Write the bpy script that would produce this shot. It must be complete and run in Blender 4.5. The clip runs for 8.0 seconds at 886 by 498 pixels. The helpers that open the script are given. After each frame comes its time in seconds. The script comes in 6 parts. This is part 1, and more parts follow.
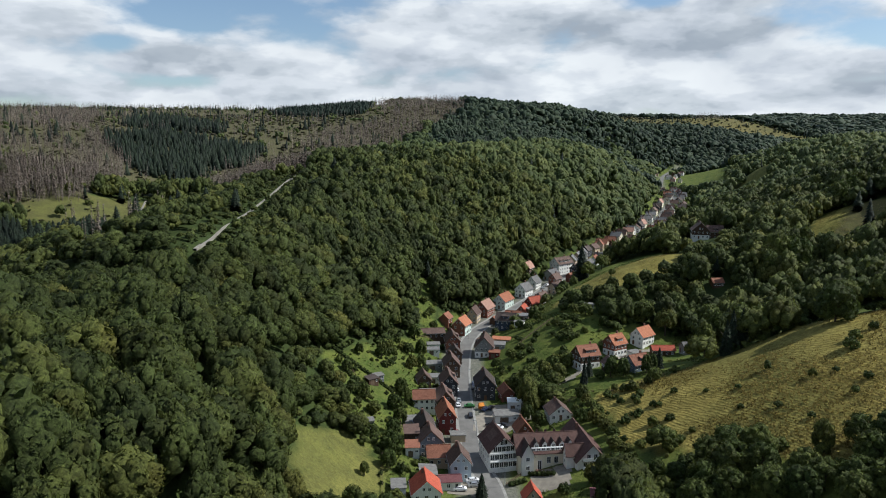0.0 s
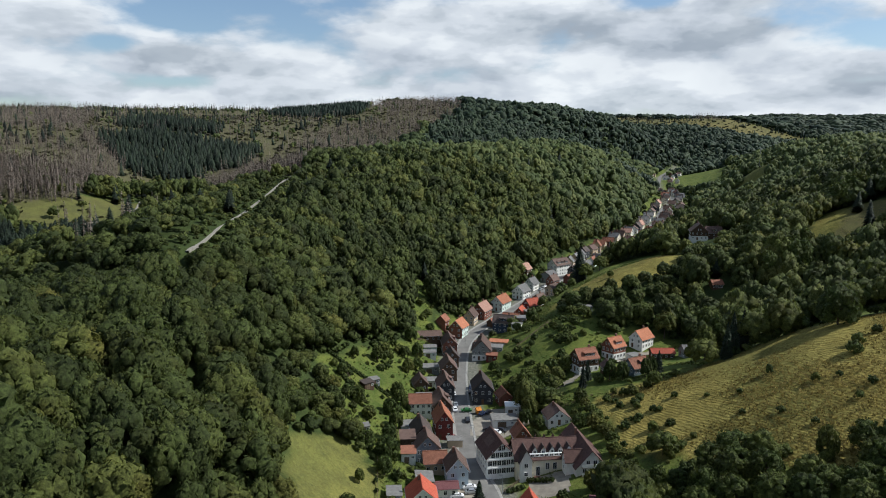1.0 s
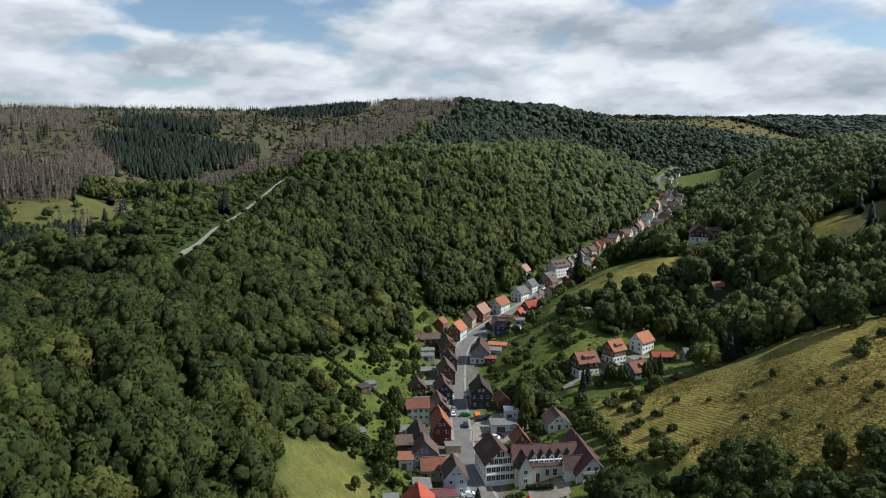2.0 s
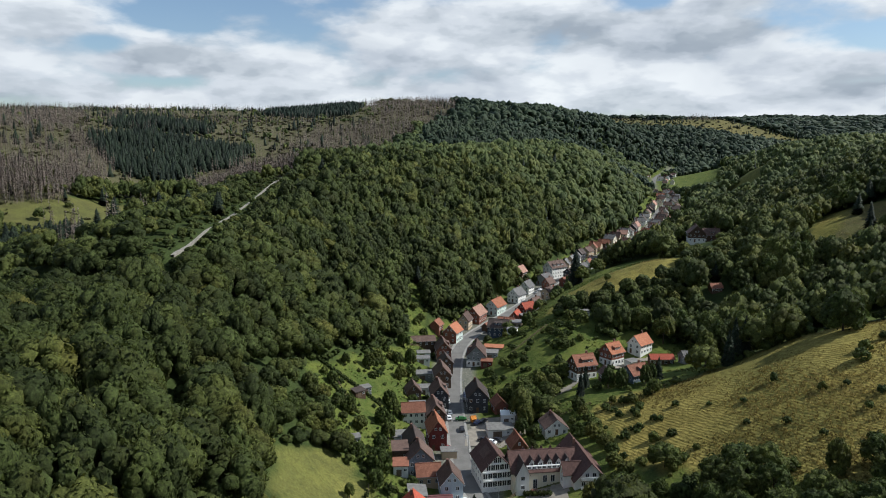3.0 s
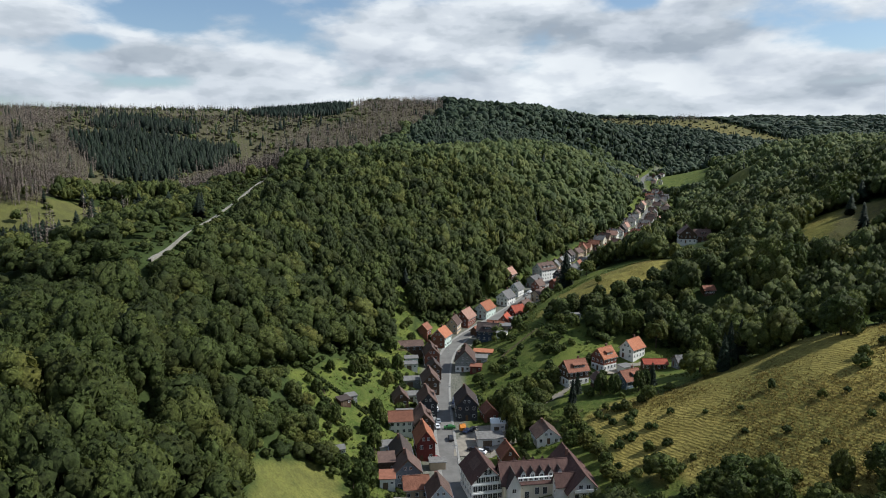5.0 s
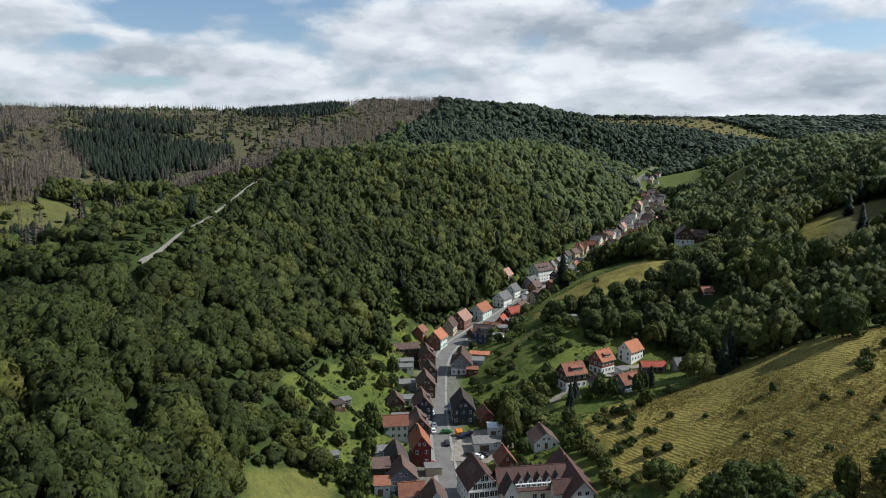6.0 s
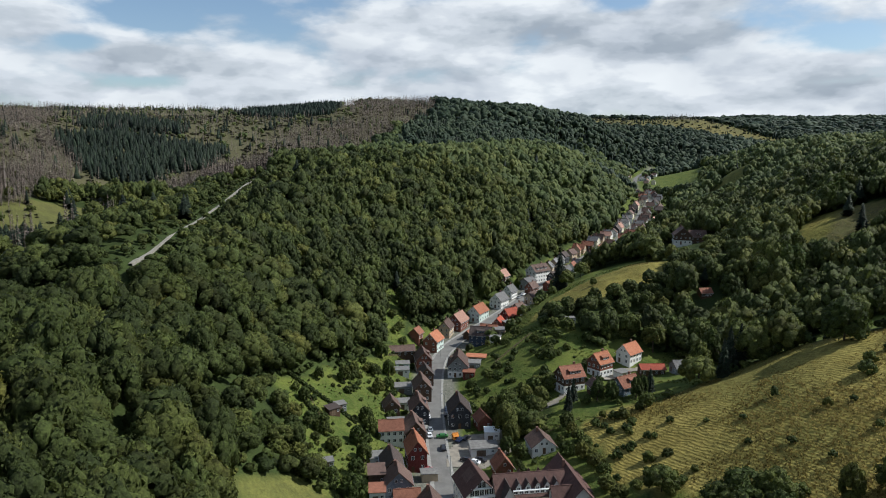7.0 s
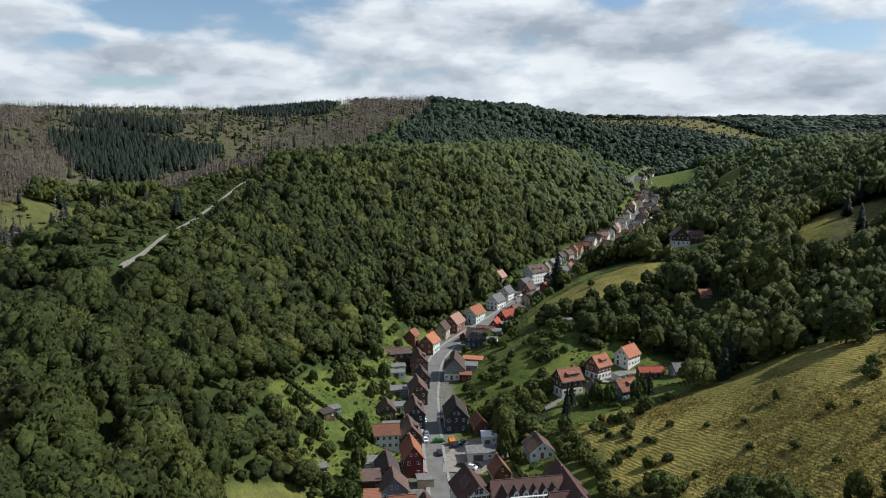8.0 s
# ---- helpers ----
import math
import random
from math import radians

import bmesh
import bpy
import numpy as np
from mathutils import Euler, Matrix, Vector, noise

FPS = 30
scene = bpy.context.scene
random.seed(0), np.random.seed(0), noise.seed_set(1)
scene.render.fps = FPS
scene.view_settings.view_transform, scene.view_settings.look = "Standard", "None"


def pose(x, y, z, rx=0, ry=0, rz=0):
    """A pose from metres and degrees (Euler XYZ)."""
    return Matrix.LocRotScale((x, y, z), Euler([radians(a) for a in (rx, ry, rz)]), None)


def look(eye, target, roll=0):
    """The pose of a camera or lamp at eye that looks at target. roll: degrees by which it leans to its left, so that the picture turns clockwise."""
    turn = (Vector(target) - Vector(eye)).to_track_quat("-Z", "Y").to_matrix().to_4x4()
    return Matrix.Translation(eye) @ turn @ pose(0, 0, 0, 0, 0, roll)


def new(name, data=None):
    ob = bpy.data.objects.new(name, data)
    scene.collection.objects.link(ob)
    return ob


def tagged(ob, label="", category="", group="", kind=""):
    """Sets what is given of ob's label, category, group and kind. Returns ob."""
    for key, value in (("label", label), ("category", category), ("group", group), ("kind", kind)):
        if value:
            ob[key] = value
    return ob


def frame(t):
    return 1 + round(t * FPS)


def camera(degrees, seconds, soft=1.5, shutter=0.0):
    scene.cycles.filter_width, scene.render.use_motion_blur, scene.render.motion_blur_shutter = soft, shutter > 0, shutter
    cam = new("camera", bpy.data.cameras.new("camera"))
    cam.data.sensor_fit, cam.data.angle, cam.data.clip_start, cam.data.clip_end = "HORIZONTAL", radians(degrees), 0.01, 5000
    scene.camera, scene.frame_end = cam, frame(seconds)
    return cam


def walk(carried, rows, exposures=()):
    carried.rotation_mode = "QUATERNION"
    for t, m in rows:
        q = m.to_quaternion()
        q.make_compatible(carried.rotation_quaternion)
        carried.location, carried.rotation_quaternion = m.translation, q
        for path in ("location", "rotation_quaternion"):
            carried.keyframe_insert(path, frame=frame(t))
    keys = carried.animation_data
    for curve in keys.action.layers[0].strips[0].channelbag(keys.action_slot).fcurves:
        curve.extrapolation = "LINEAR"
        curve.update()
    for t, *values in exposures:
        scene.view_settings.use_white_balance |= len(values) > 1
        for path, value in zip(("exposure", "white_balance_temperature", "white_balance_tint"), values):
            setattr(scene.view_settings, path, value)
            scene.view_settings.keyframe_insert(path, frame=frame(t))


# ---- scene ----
cam = camera(63.41, 8.0, soft=1.0)
PATH = [
    (0, (0.000, 0.000, 132.000), (-3.604, 98.911, 117.728), 0.080),
    (0.5, (-0.024, 2.110, 131.995), (-3.390, 101.035, 117.765), 0.086),
    (1, (-0.045, 4.213, 131.991), (-3.222, 103.146, 117.777), 0.095),
    (1.5, (-0.062, 6.308, 131.988), (-3.104, 105.253, 117.820), 0.087),
    (3, (-0.095, 12.552, 131.981), (-2.466, 111.522, 117.867), 0.126),
    (3.5, (-0.100, 14.619, 131.980), (-1.929, 113.602, 117.873), 0.125),
    (4, (-0.102, 16.679, 131.980), (-1.486, 115.670, 117.877), 0.108),
    (4.5, (-0.100, 18.731, 131.980), (-1.150, 117.727, 117.881), 0.104),
    (6, (-0.076, 24.847, 131.985), (-0.236, 123.847, 117.880), 0.070),
    (6.5, (-0.062, 26.871, 131.988), (0.033, 125.873, 117.900), 0.070),
    (7, (-0.045, 28.888, 131.991), (0.308, 127.888, 117.895), 0.081),
    (7.5, (-0.024, 30.897, 131.995), (0.591, 129.896, 117.892), 0.079),
    (8, (0.000, 32.900, 132.000), (0.872, 131.893, 117.869), 0.097),
]
walk(cam, [(t, look(eye, target, roll)) for t, eye, target, roll in PATH], [(0, 0.05, 6000, 8), (8, 0.05, 6000, 8)])

# ---- daylight: broken clouds, sun high on the east side ----
SUN_AZIMUTH, SUN_HEIGHT = radians(84), radians(43)
scene.view_settings.exposure = 0.0


def make_sky():
    w = bpy.data.worlds.new("sky")
    scene.world = w
    w.use_nodes = True
    nt = w.node_tree
    nt.nodes.clear()
    N, L = nt.nodes.new, nt.links.new
    out, bg = N("ShaderNodeOutputWorld"), N("ShaderNodeBackground")
    sky = N("ShaderNodeTexSky")
    sky.sky_type, sky.sun_disc = "NISHITA", False
    sky.sun_elevation, sky.sun_rotation, sky.altitude = SUN_HEIGHT, SUN_AZIMUTH, 400
    dim = N("ShaderNodeVectorMath"); dim.operation = "SCALE"; dim.inputs["Scale"].default_value = 0.125
    L(sky.outputs[0], dim.inputs[0])
    tc = N("ShaderNodeTexCoord")
    sep = N("ShaderNodeSeparateXYZ")
    L(tc.outputs["Generated"], sep.inputs[0])

    def math2(op, a, b=None, c=None):
        n = N("ShaderNodeMath"); n.operation = op
        for k, v in enumerate((a, b, c)):
            if v is None:
                continue
            if isinstance(v, (int, float)):
                n.inputs[k].default_value = v
            else:
                L(v, n.inputs[k])
        return n.outputs[0]

    # heaps of cloud: noise over the direction, flattened towards the horizon
    def place(up):
        m = N("ShaderNodeMapping")
        m.inputs["Location"].default_value = (CLOUD_SHIFT[0], CLOUD_SHIFT[1], up)
        m.inputs["Scale"].default_value = (1.0, 1.0, 2.6)
        L(tc.outputs["Generated"], m.inputs[0])
        return m.outputs[0]

    def clouds(where, scale, detail, rough, warp):
        n = N("ShaderNodeTexNoise")
        n.inputs["Scale"].default_value, n.inputs["Detail"].default_value = scale, detail
        n.inputs["Roughness"].default_value, n.inputs["Distortion"].default_value = rough, warp
        L(where, n.inputs["Vector"])
        return n.outputs["Fac"]

    def ramp(fac, stops):
        r = N("ShaderNodeValToRGB"); r.color_ramp.interpolation = "EASE"
        e = r.color_ramp.elements
        while len(e) < len(stops):
            e.new(0.5)
        for k, (p, c) in enumerate(stops):
            e[k].position, e[k].color = p, (*c, 1)
        L(fac, r.inputs[0])
        return r.outputs["Color"]

    def heap(turn, up, wide, high, amount):
        """A soft swelling (or gap) of the cloud cover at a compass turn and a height, in degrees."""
        a, h = radians(turn), radians(up)
        d = N("ShaderNodeVectorMath"); d.operation = "SUBTRACT"
        L(tc.outputs["Generated"], d.inputs[0])
        d.inputs[1].default_value = (math.sin(a) * math.cos(h), math.cos(a) * math.cos(h), math.sin(h))
        q = N("ShaderNodeVectorMath"); q.operation = "MULTIPLY"
        L(d.outputs[0], q.inputs[0])
        q.inputs[1].default_value = (1 / radians(wide), 1 / radians(wide), 1 / radians(high))
        n = N("ShaderNodeVectorMath"); n.operation = "LENGTH"
        L(q.outputs[0], n.inputs[0])
        r = N("ShaderNodeMapRange"); r.interpolation_type = "SMOOTHSTEP"
        L(n.outputs["Value"], r.inputs["Value"])
        for key, v in (("From Min", 0.0), ("From Max", 1.0), ("To Min", amount), ("To Max", 0.0)):
            r.inputs[key].default_value = v
        return r.outputs["Result"]

    def puffs(where, scale):
        """Rounded heads on the clouds."""
        v = N("ShaderNodeTexVoronoi"); v.feature = "SMOOTH_F1"
        v.inputs["Scale"].default_value, v.inputs["Smoothness"].default_value = scale, 0.5
        bend = N("ShaderNodeVectorMath"); bend.operation = "ADD"
        stir = N("ShaderNodeTexNoise"); stir.inputs["Scale"].default_value, stir.inputs["Detail"].default_value = 14.0, 4.0
        L(where, stir.inputs["Vector"])
        small = N("ShaderNodeVectorMath"); small.operation = "SCALE"; small.inputs["Scale"].default_value = 0.09
        L(stir.outputs["Color"], small.inputs[0])
        L(where, bend.inputs[0]); L(small.outputs[0], bend.inputs[1])
        L(bend.outputs[0], v.inputs["Vector"])
        return math2("SUBTRACT", 0.55, v.outputs["Distance"])

    def body_of(where, detail):
        return math2("ADD", clouds(where, 6.5, detail, 0.55, 0.1), math2("ADD", math2("MULTIPLY", puffs(where, 9.0), 0.16), math2("MULTIPLY", puffs(where, 21.0), 0.09)))

    here, above = place(0.0), place(0.06)
    thick, thick_above = body_of(here, 9), body_of(above, 4)
    wide = clouds(here, 2.2, 3, 0.5, 0.0)
    low = math2("MULTIPLY_ADD", sep.outputs["Z"], -0.45, 0.10)
    swell = 0.0
    for spec in HEAPS:
        swell = math2("ADD", swell, heap(*spec))
    full = math2("ADD", math2("ADD", math2("MULTIPLY", wide, 0.55), math2("MULTIPLY", thick, 0.55)), math2("MAXIMUM", low, -0.02))
    cover = ramp(math2("ADD", full, swell), [(0.47, (0, 0, 0)), (0.62, (1, 1, 1))])
    # tops catch the sun, bases are grey
    lit = math2("MULTIPLY_ADD", math2("SUBTRACT", thick, thick_above), 2.3, 0.53)
    body = ramp(lit, [(0.12, (0.54, 0.58, 0.62)), (0.36, (0.68, 0.71, 0.74)), (0.56, (0.80, 0.82, 0.845)), (0.85, (0.96, 0.965, 0.96))])
    under = ramp(sep.outputs["Z"], [(0.18, (1, 1, 1)), (0.55, (0.56, 0.62, 0.70))])
    shade = N("ShaderNodeMix"); shade.data_type, shade.blend_type = "RGBA", "MULTIPLY"
    shade.inputs["Factor"].default_value = 1.0
    L(body, shade.inputs["A"]); L(under, shade.inputs["B"])
    broad = N("ShaderNodeMix"); broad.data_type, broad.blend_type = "RGBA", "MULTIPLY"  # thicker parts are greyer
    broad.inputs["Factor"].default_value = 1.0
    L(shade.outputs["Result"], broad.inputs["A"])
    L(ramp(clouds(above, 5.0, 4, 0.5, 0.3), [(0.36, (0.80, 0.82, 0.85)), (0.52, (1.0, 1.0, 1.0)), (0.66, (1.08, 1.075, 1.06))]), broad.inputs["B"])
    mix = N("ShaderNodeMix"); mix.data_type = "RGBA"
    L(cover, mix.inputs["Factor"]); L(dim.outputs[0], mix.inputs["A"]); L(broad.outputs["Result"], mix.inputs["B"])
    L(mix.outputs["Result"], bg.inputs["Color"])
    bg.inputs["Strength"].default_value = SKY_STRENGTH
    L(bg.outputs[0], out.inputs[0])


CLOUD_SHIFT = (5.45, 1.7)
HEAPS = [(-22, 9.0, 5.5, 2.2, -0.22), (-25.5, 7.0, 3.5, 1.2, -0.15), (-17, 10.5, 6, 1.8, -0.12), (13.5, 10.8, 5, 1.6, -0.24), (28.5, 7.4, 3.5, 1.5, -0.22),
         (-30, 8.6, 5, 2.0, 0.20), (-22, 6.0, 6, 1.5, 0.24), (-14, 6.0, 6, 1.4, 0.18), (-2, 8.6, 11, 3.4, 0.22), (13, 6.8, 7, 2.2, 0.20), (19.5, 8.0, 6, 1.7, 0.16), (0, 3.6, 60, 1.4, 0.10)]
SKY_STRENGTH = 0.85
make_sky()
sun = new("sun", bpy.data.lights.new("sun", "SUN"))
sun.data.energy, sun.data.angle, sun.data.color = 5.0, radians(0.6), (1.0, 0.95, 0.86)
to_sun = Vector((math.sin(SUN_AZIMUTH) * math.cos(SUN_HEIGHT), math.cos(SUN_AZIMUTH) * math.cos(SUN_HEIGHT), math.sin(SUN_HEIGHT)))
sun.matrix_world = look(to_sun * 1500, (0, 0, 0))


# ---- materials ----
class Shade:
    """A node material with a Principled surface and small helpers."""

    def __init__(self, name, rough=0.8, metal=0.0, spec=0.3):
        self.mat = bpy.data.materials.new(name)
        self.mat.use_nodes = True
        self.nt = self.mat.node_tree
        self.nt.nodes.clear()
        self.out = self.N("ShaderNodeOutputMaterial")
        self.bsdf = self.N("ShaderNodeBsdfPrincipled")
        self.bsdf.inputs["Roughness"].default_value, self.bsdf.inputs["Metallic"].default_value = rough, metal
        self.bsdf.inputs["Specular IOR Level"].default_value = spec
        self.L(self.bsdf.outputs[0], self.out.inputs[0])
        self.coord = self.N("ShaderNodeTexCoord").outputs["Object"]

    def N(self, kind):
        return self.nt.nodes.new(kind)

    def L(self, a, b):
        self.nt.links.new(a, b)

    def put(self, socket, value):
        if hasattr(value, "is_linked"):
            self.L(value, socket)
        else:
            socket.default_value = value

    def world_coord(self):
        self.coord = self.N("ShaderNodeNewGeometry").outputs["Position"]
        return self

    def noise(self, scale, detail=3.0, rough=0.55, warp=0.0, stretch=None, turn=0.0):
        n = self.N("ShaderNodeTexNoise")
        n.inputs["Scale"].default_value, n.inputs["Detail"].default_value = scale, detail
        n.inputs["Roughness"].default_value, n.inputs["Distortion"].default_value = rough, warp
        if stretch:
            m = self.N("ShaderNodeMapping")
            m.inputs["Scale"].default_value = stretch
            m.inputs["Rotation"].default_value = (0, 0, turn)
            self.L(self.coord, m.inputs[0])
            self.L(m.outputs[0], n.inputs["Vector"])
        else:
            self.L(self.coord, n.inputs["Vector"])
        return n.outputs["Fac"]

    def ramp(self, fac, *stops):
        r = self.N("ShaderNodeValToRGB")
        e = r.color_ramp.elements
        while len(e) < len(stops):
            e.new(0.5)
        for k, (p, c) in enumerate(stops):
            e[k].position, e[k].color = p, (c, c, c, 1) if isinstance(c, (int, float)) else (*c, 1)
        self.L(fac, r.inputs[0])
        return r.outputs["Color"]

    def mix(self, fac, a, b, blend="MIX"):
        m = self.N("ShaderNodeMix")
        m.data_type, m.blend_type = "RGBA", blend
        self.put(m.inputs["Factor"], fac)
        for key, v in (("A", a), ("B", b)):
            self.put(m.inputs[key], (*v, 1) if isinstance(v, tuple) and len(v) == 3 else v)
        return m.outputs["Result"]

    def mask(self, name):
        a = self.N("ShaderNodeAttribute")
        a.attribute_name = name
        return a.outputs["Fac"]

    def island(self):
        return self.N("ShaderNodeNewGeometry").outputs["Random Per Island"]

    def chance(self):
        return self.N("ShaderNodeObjectInfo").outputs["Random"]

    def bump(self, height, strength=0.5, distance=0.1):
        b = self.N("ShaderNodeBump")
        b.inputs["Strength"].default_value, b.inputs["Distance"].default_value = strength, distance
        self.L(height, b.inputs["Height"])
        self.L(b.outputs[0], self.bsdf.inputs["Normal"])
        return self

    def colour(self, c):
        self.put(self.bsdf.inputs["Base Color"], (*c, 1) if isinstance(c, tuple) and len(c) == 3 else c)
        return self

    def leafy(self, c, share=0.25):
        """Leaves let part of the light through."""
        self.colour(c)
        t = self.N("ShaderNodeBsdfTranslucent")
        self.put(t.inputs["Color"], c)
        m = self.N("ShaderNodeMixShader")
        m.inputs[0].default_value = share
        self.L(self.bsdf.outputs[0], m.inputs[1])
        self.L(t.outputs[0], m.inputs[2])
        self.L(m.outputs[0], self.out.inputs[0])
        return self


def leaf_material(name, dark, mid, light, share=0.2, olive=None, grain=1.0, size=1.3):
    s = Shade(name, rough=0.65, spec=0.2).world_coord()
    tint = s.mask("tint")
    base = s.ramp(tint, (0.0, dark), (0.5, mid), (1.0, light))
    clump = s.ramp(s.island(), (0.0, 1 - 0.32 * grain), (0.5, 1.0), (1.0, 1 + 0.24 * grain))
    c = s.mix(1.0, base, clump, "MULTIPLY")
    # strong tone noise, painted for lit tufts and dark gaps in the foliage
    fine = s.noise(size, 4, 0.75)
    c = s.mix(1.0, c, s.ramp(fine, (0.34, 1 - 0.62 * grain), (0.5, 1.0), (0.66, 1 + 0.85 * grain)), "MULTIPLY")
    if olive:
        c = s.mix(s.ramp(s.noise(0.09, 2, 0.5), (0.5, 0.0), (0.68, 0.75)), c, s.mix(1.0, c, olive, "MULTIPLY"))
    s.leafy(c, share)
    s.bump(s.noise(1.0, 5, 0.7), 1.0 * grain, 1.1)
    return s.mat


def plain_material(name, a, b, scale=2.0, rough=0.8, bump=0.2, metal=0.0):
    s = Shade(name, rough=rough, metal=metal)
    n = s.noise(scale, 4, 0.6)
    s.colour(s.mix(s.ramp(n, (0.35, 0.0), (0.65, 1.0)), a, b))
    if bump:
        s.bump(s.noise(scale * 6, 3), bump, 0.03)
    return s.mat


BEECH = leaf_material("beech_leaves", (0.040, 0.054, 0.016), (0.074, 0.096, 0.025), (0.126, 0.138, 0.034), 0.36, (1.15, 0.97, 0.85), 0.8)
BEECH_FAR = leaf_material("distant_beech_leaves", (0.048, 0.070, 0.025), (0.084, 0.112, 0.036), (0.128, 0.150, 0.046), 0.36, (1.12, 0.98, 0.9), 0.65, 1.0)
GARDEN_LEAVES = leaf_material("garden_leaves", (0.034, 0.050, 0.013), (0.062, 0.086, 0.020), (0.112, 0.130, 0.030), 0.30, (1.2, 0.95, 0.85), 0.85)
GRASS_BLADES = leaf_material("green_grass_blades", (0.056, 0.086, 0.015), (0.102, 0.126, 0.026), (0.155, 0.150, 0.048), 0.35)
HEATHER = leaf_material("heath_scrub", (0.040, 0.036, 0.020), (0.070, 0.070, 0.028), (0.105, 0.105, 0.038), 0.15)
# darker copy of the distant beech colour: shade of the far hills painted in
SHADED_FAR = leaf_material("shaded_distant_leaves", (0.021, 0.035, 0.019), (0.030, 0.047, 0.024), (0.042, 0.060, 0.028), 0.15, None, 0.3, 0.8)
# bluer than the near needles: haze over the far hills put into the colour
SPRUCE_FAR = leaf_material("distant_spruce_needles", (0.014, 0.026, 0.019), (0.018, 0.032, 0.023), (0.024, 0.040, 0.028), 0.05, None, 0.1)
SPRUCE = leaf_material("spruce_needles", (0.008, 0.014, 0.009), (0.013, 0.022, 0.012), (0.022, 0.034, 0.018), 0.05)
BARE = leaf_material("dead_spruce_twigs", (0.105, 0.084, 0.070), (0.155, 0.125, 0.102), (0.215, 0.178, 0.148), 0.0)
HAY = leaf_material("dry_grass_blades", (0.15, 0.120, 0.034), (0.235, 0.182, 0.056), (0.31, 0.245, 0.084), 0.40)
BARK = plain_material("bark", (0.05, 0.038, 0.028), (0.10, 0.08, 0.06), 3.0, 0.9, 0.5)


MEADOW_TURN, MEADOW_ROW = radians(24), 1.2  # heading across the rows of tussocks, and their distance


def ground_material():
    s = Shade("ground", rough=0.95, spec=0.1).world_coord()
    big = s.noise(0.012, 4, 0.6)
    mid = s.noise(0.11, 4, 0.6)
    fine = s.noise(0.9, 4, 0.65)
    soil = s.mix(s.ramp(mid, (0.35, 0.0), (0.65, 1.0)), (0.028, 0.040, 0.013), (0.050, 0.070, 0.020))
    lush = s.mix(s.ramp(mid, (0.40, 0.0), (0.60, 1.0)), (0.056, 0.088, 0.017), (0.114, 0.140, 0.028))
    lush = s.mix(s.ramp(fine, (0.4, 0.0), (0.7, 0.6)), lush, (0.125, 0.125, 0.042))
    # dry hay meadow with rows of tussocks along the slope
    turned = s.N("ShaderNodeMapping")
    turned.inputs["Rotation"].default_value = (0, 0, -MEADOW_TURN)
    s.L(s.coord, turned.inputs[0])
    steps = s.N("ShaderNodeTexWave")
    steps.wave_type, steps.bands_direction = "BANDS", "X"
    for key, v in (("Scale", 0.314 / MEADOW_ROW), ("Distortion", 9.0), ("Detail", 4.0), ("Detail Scale", 0.5), ("Detail Roughness", 0.65)):
        steps.inputs[key].default_value = v
    s.L(turned.outputs[0], steps.inputs["Vector"])
    rows = steps.outputs["Fac"]
    dry = s.mix(s.ramp(mid, (0.36, 0.0), (0.64, 1.0)), (0.220, 0.176, 0.046), (0.305, 0.246, 0.068))
    tread = s.mix(1.0, s.ramp(rows, (0.15, 0.14), (0.6, 0.0)), s.ramp(s.mask("dry"), (0.6, 0.0), (1.0, 1.0)), "MULTIPLY")
    dry = s.mix(tread, dry, (0.090, 0.080, 0.024))
    dry = s.mix(s.ramp(big, (0.45, 0.0), (0.62, 0.55)), dry, (0.12, 0.125, 0.035))
    dry = s.mix(1.0, dry, s.ramp(s.noise(0.45, 5, 0.7), (0.36, 0.72), (0.5, 1.0), (0.66, 1.22)), "MULTIPLY")
    heath = s.mix(s.ramp(mid, (0.36, 0.0), (0.66, 1.0)), (0.118, 0.094, 0.064), (0.118, 0.112, 0.052))
    heath = s.mix(s.ramp(fine, (0.42, 0.0), (0.6, 0.85)), heath, (0.058, 0.066, 0.024))
    yard = s.mix(s.ramp(fine, (0.35, 0.0), (0.65, 1.0)), (0.13, 0.125, 0.115), (0.21, 0.20, 0.18))
    c = s.mix(s.mask("lush"), soil, lush)
    c = s.mix(s.mask("dry"), c, dry)
    c = s.mix(s.mask("heath"), c, heath)
    c = s.mix(s.mask("yard"), c, yard)
    c = s.mix(1.0, c, s.ramp(s.noise(1.4, 6, 0.8), (0.34, 0.68), (0.5, 1.0), (0.66, 1.28)), "MULTIPLY")  # tufts and litter
    s.colour(c)
    s.bump(s.mix(s.ramp(s.mask("dry"), (0.6, 0.0), (1.0, 0.22)), fine, rows), 1.0, 0.5)
    return s.mat


def asphalt_material():
    s = Shade("asphalt", rough=0.85, spec=0.3).world_coord()
    c = s.mix(s.ramp(s.noise(0.25, 4), (0.35, 0.0), (0.65, 1.0)), (0.142, 0.136, 0.126), (0.192, 0.184, 0.170))
    c = s.mix(s.ramp(s.noise(1.3, 5, 0.7), (0.5, 0.0), (0.75, 0.5)), c, (0.105, 0.101, 0.095))
    s.colour(c).bump(s.noise(9, 2), 0.15, 0.02)
    return s.mat


GROUND, ASPHALT = ground_material(), asphalt_material()


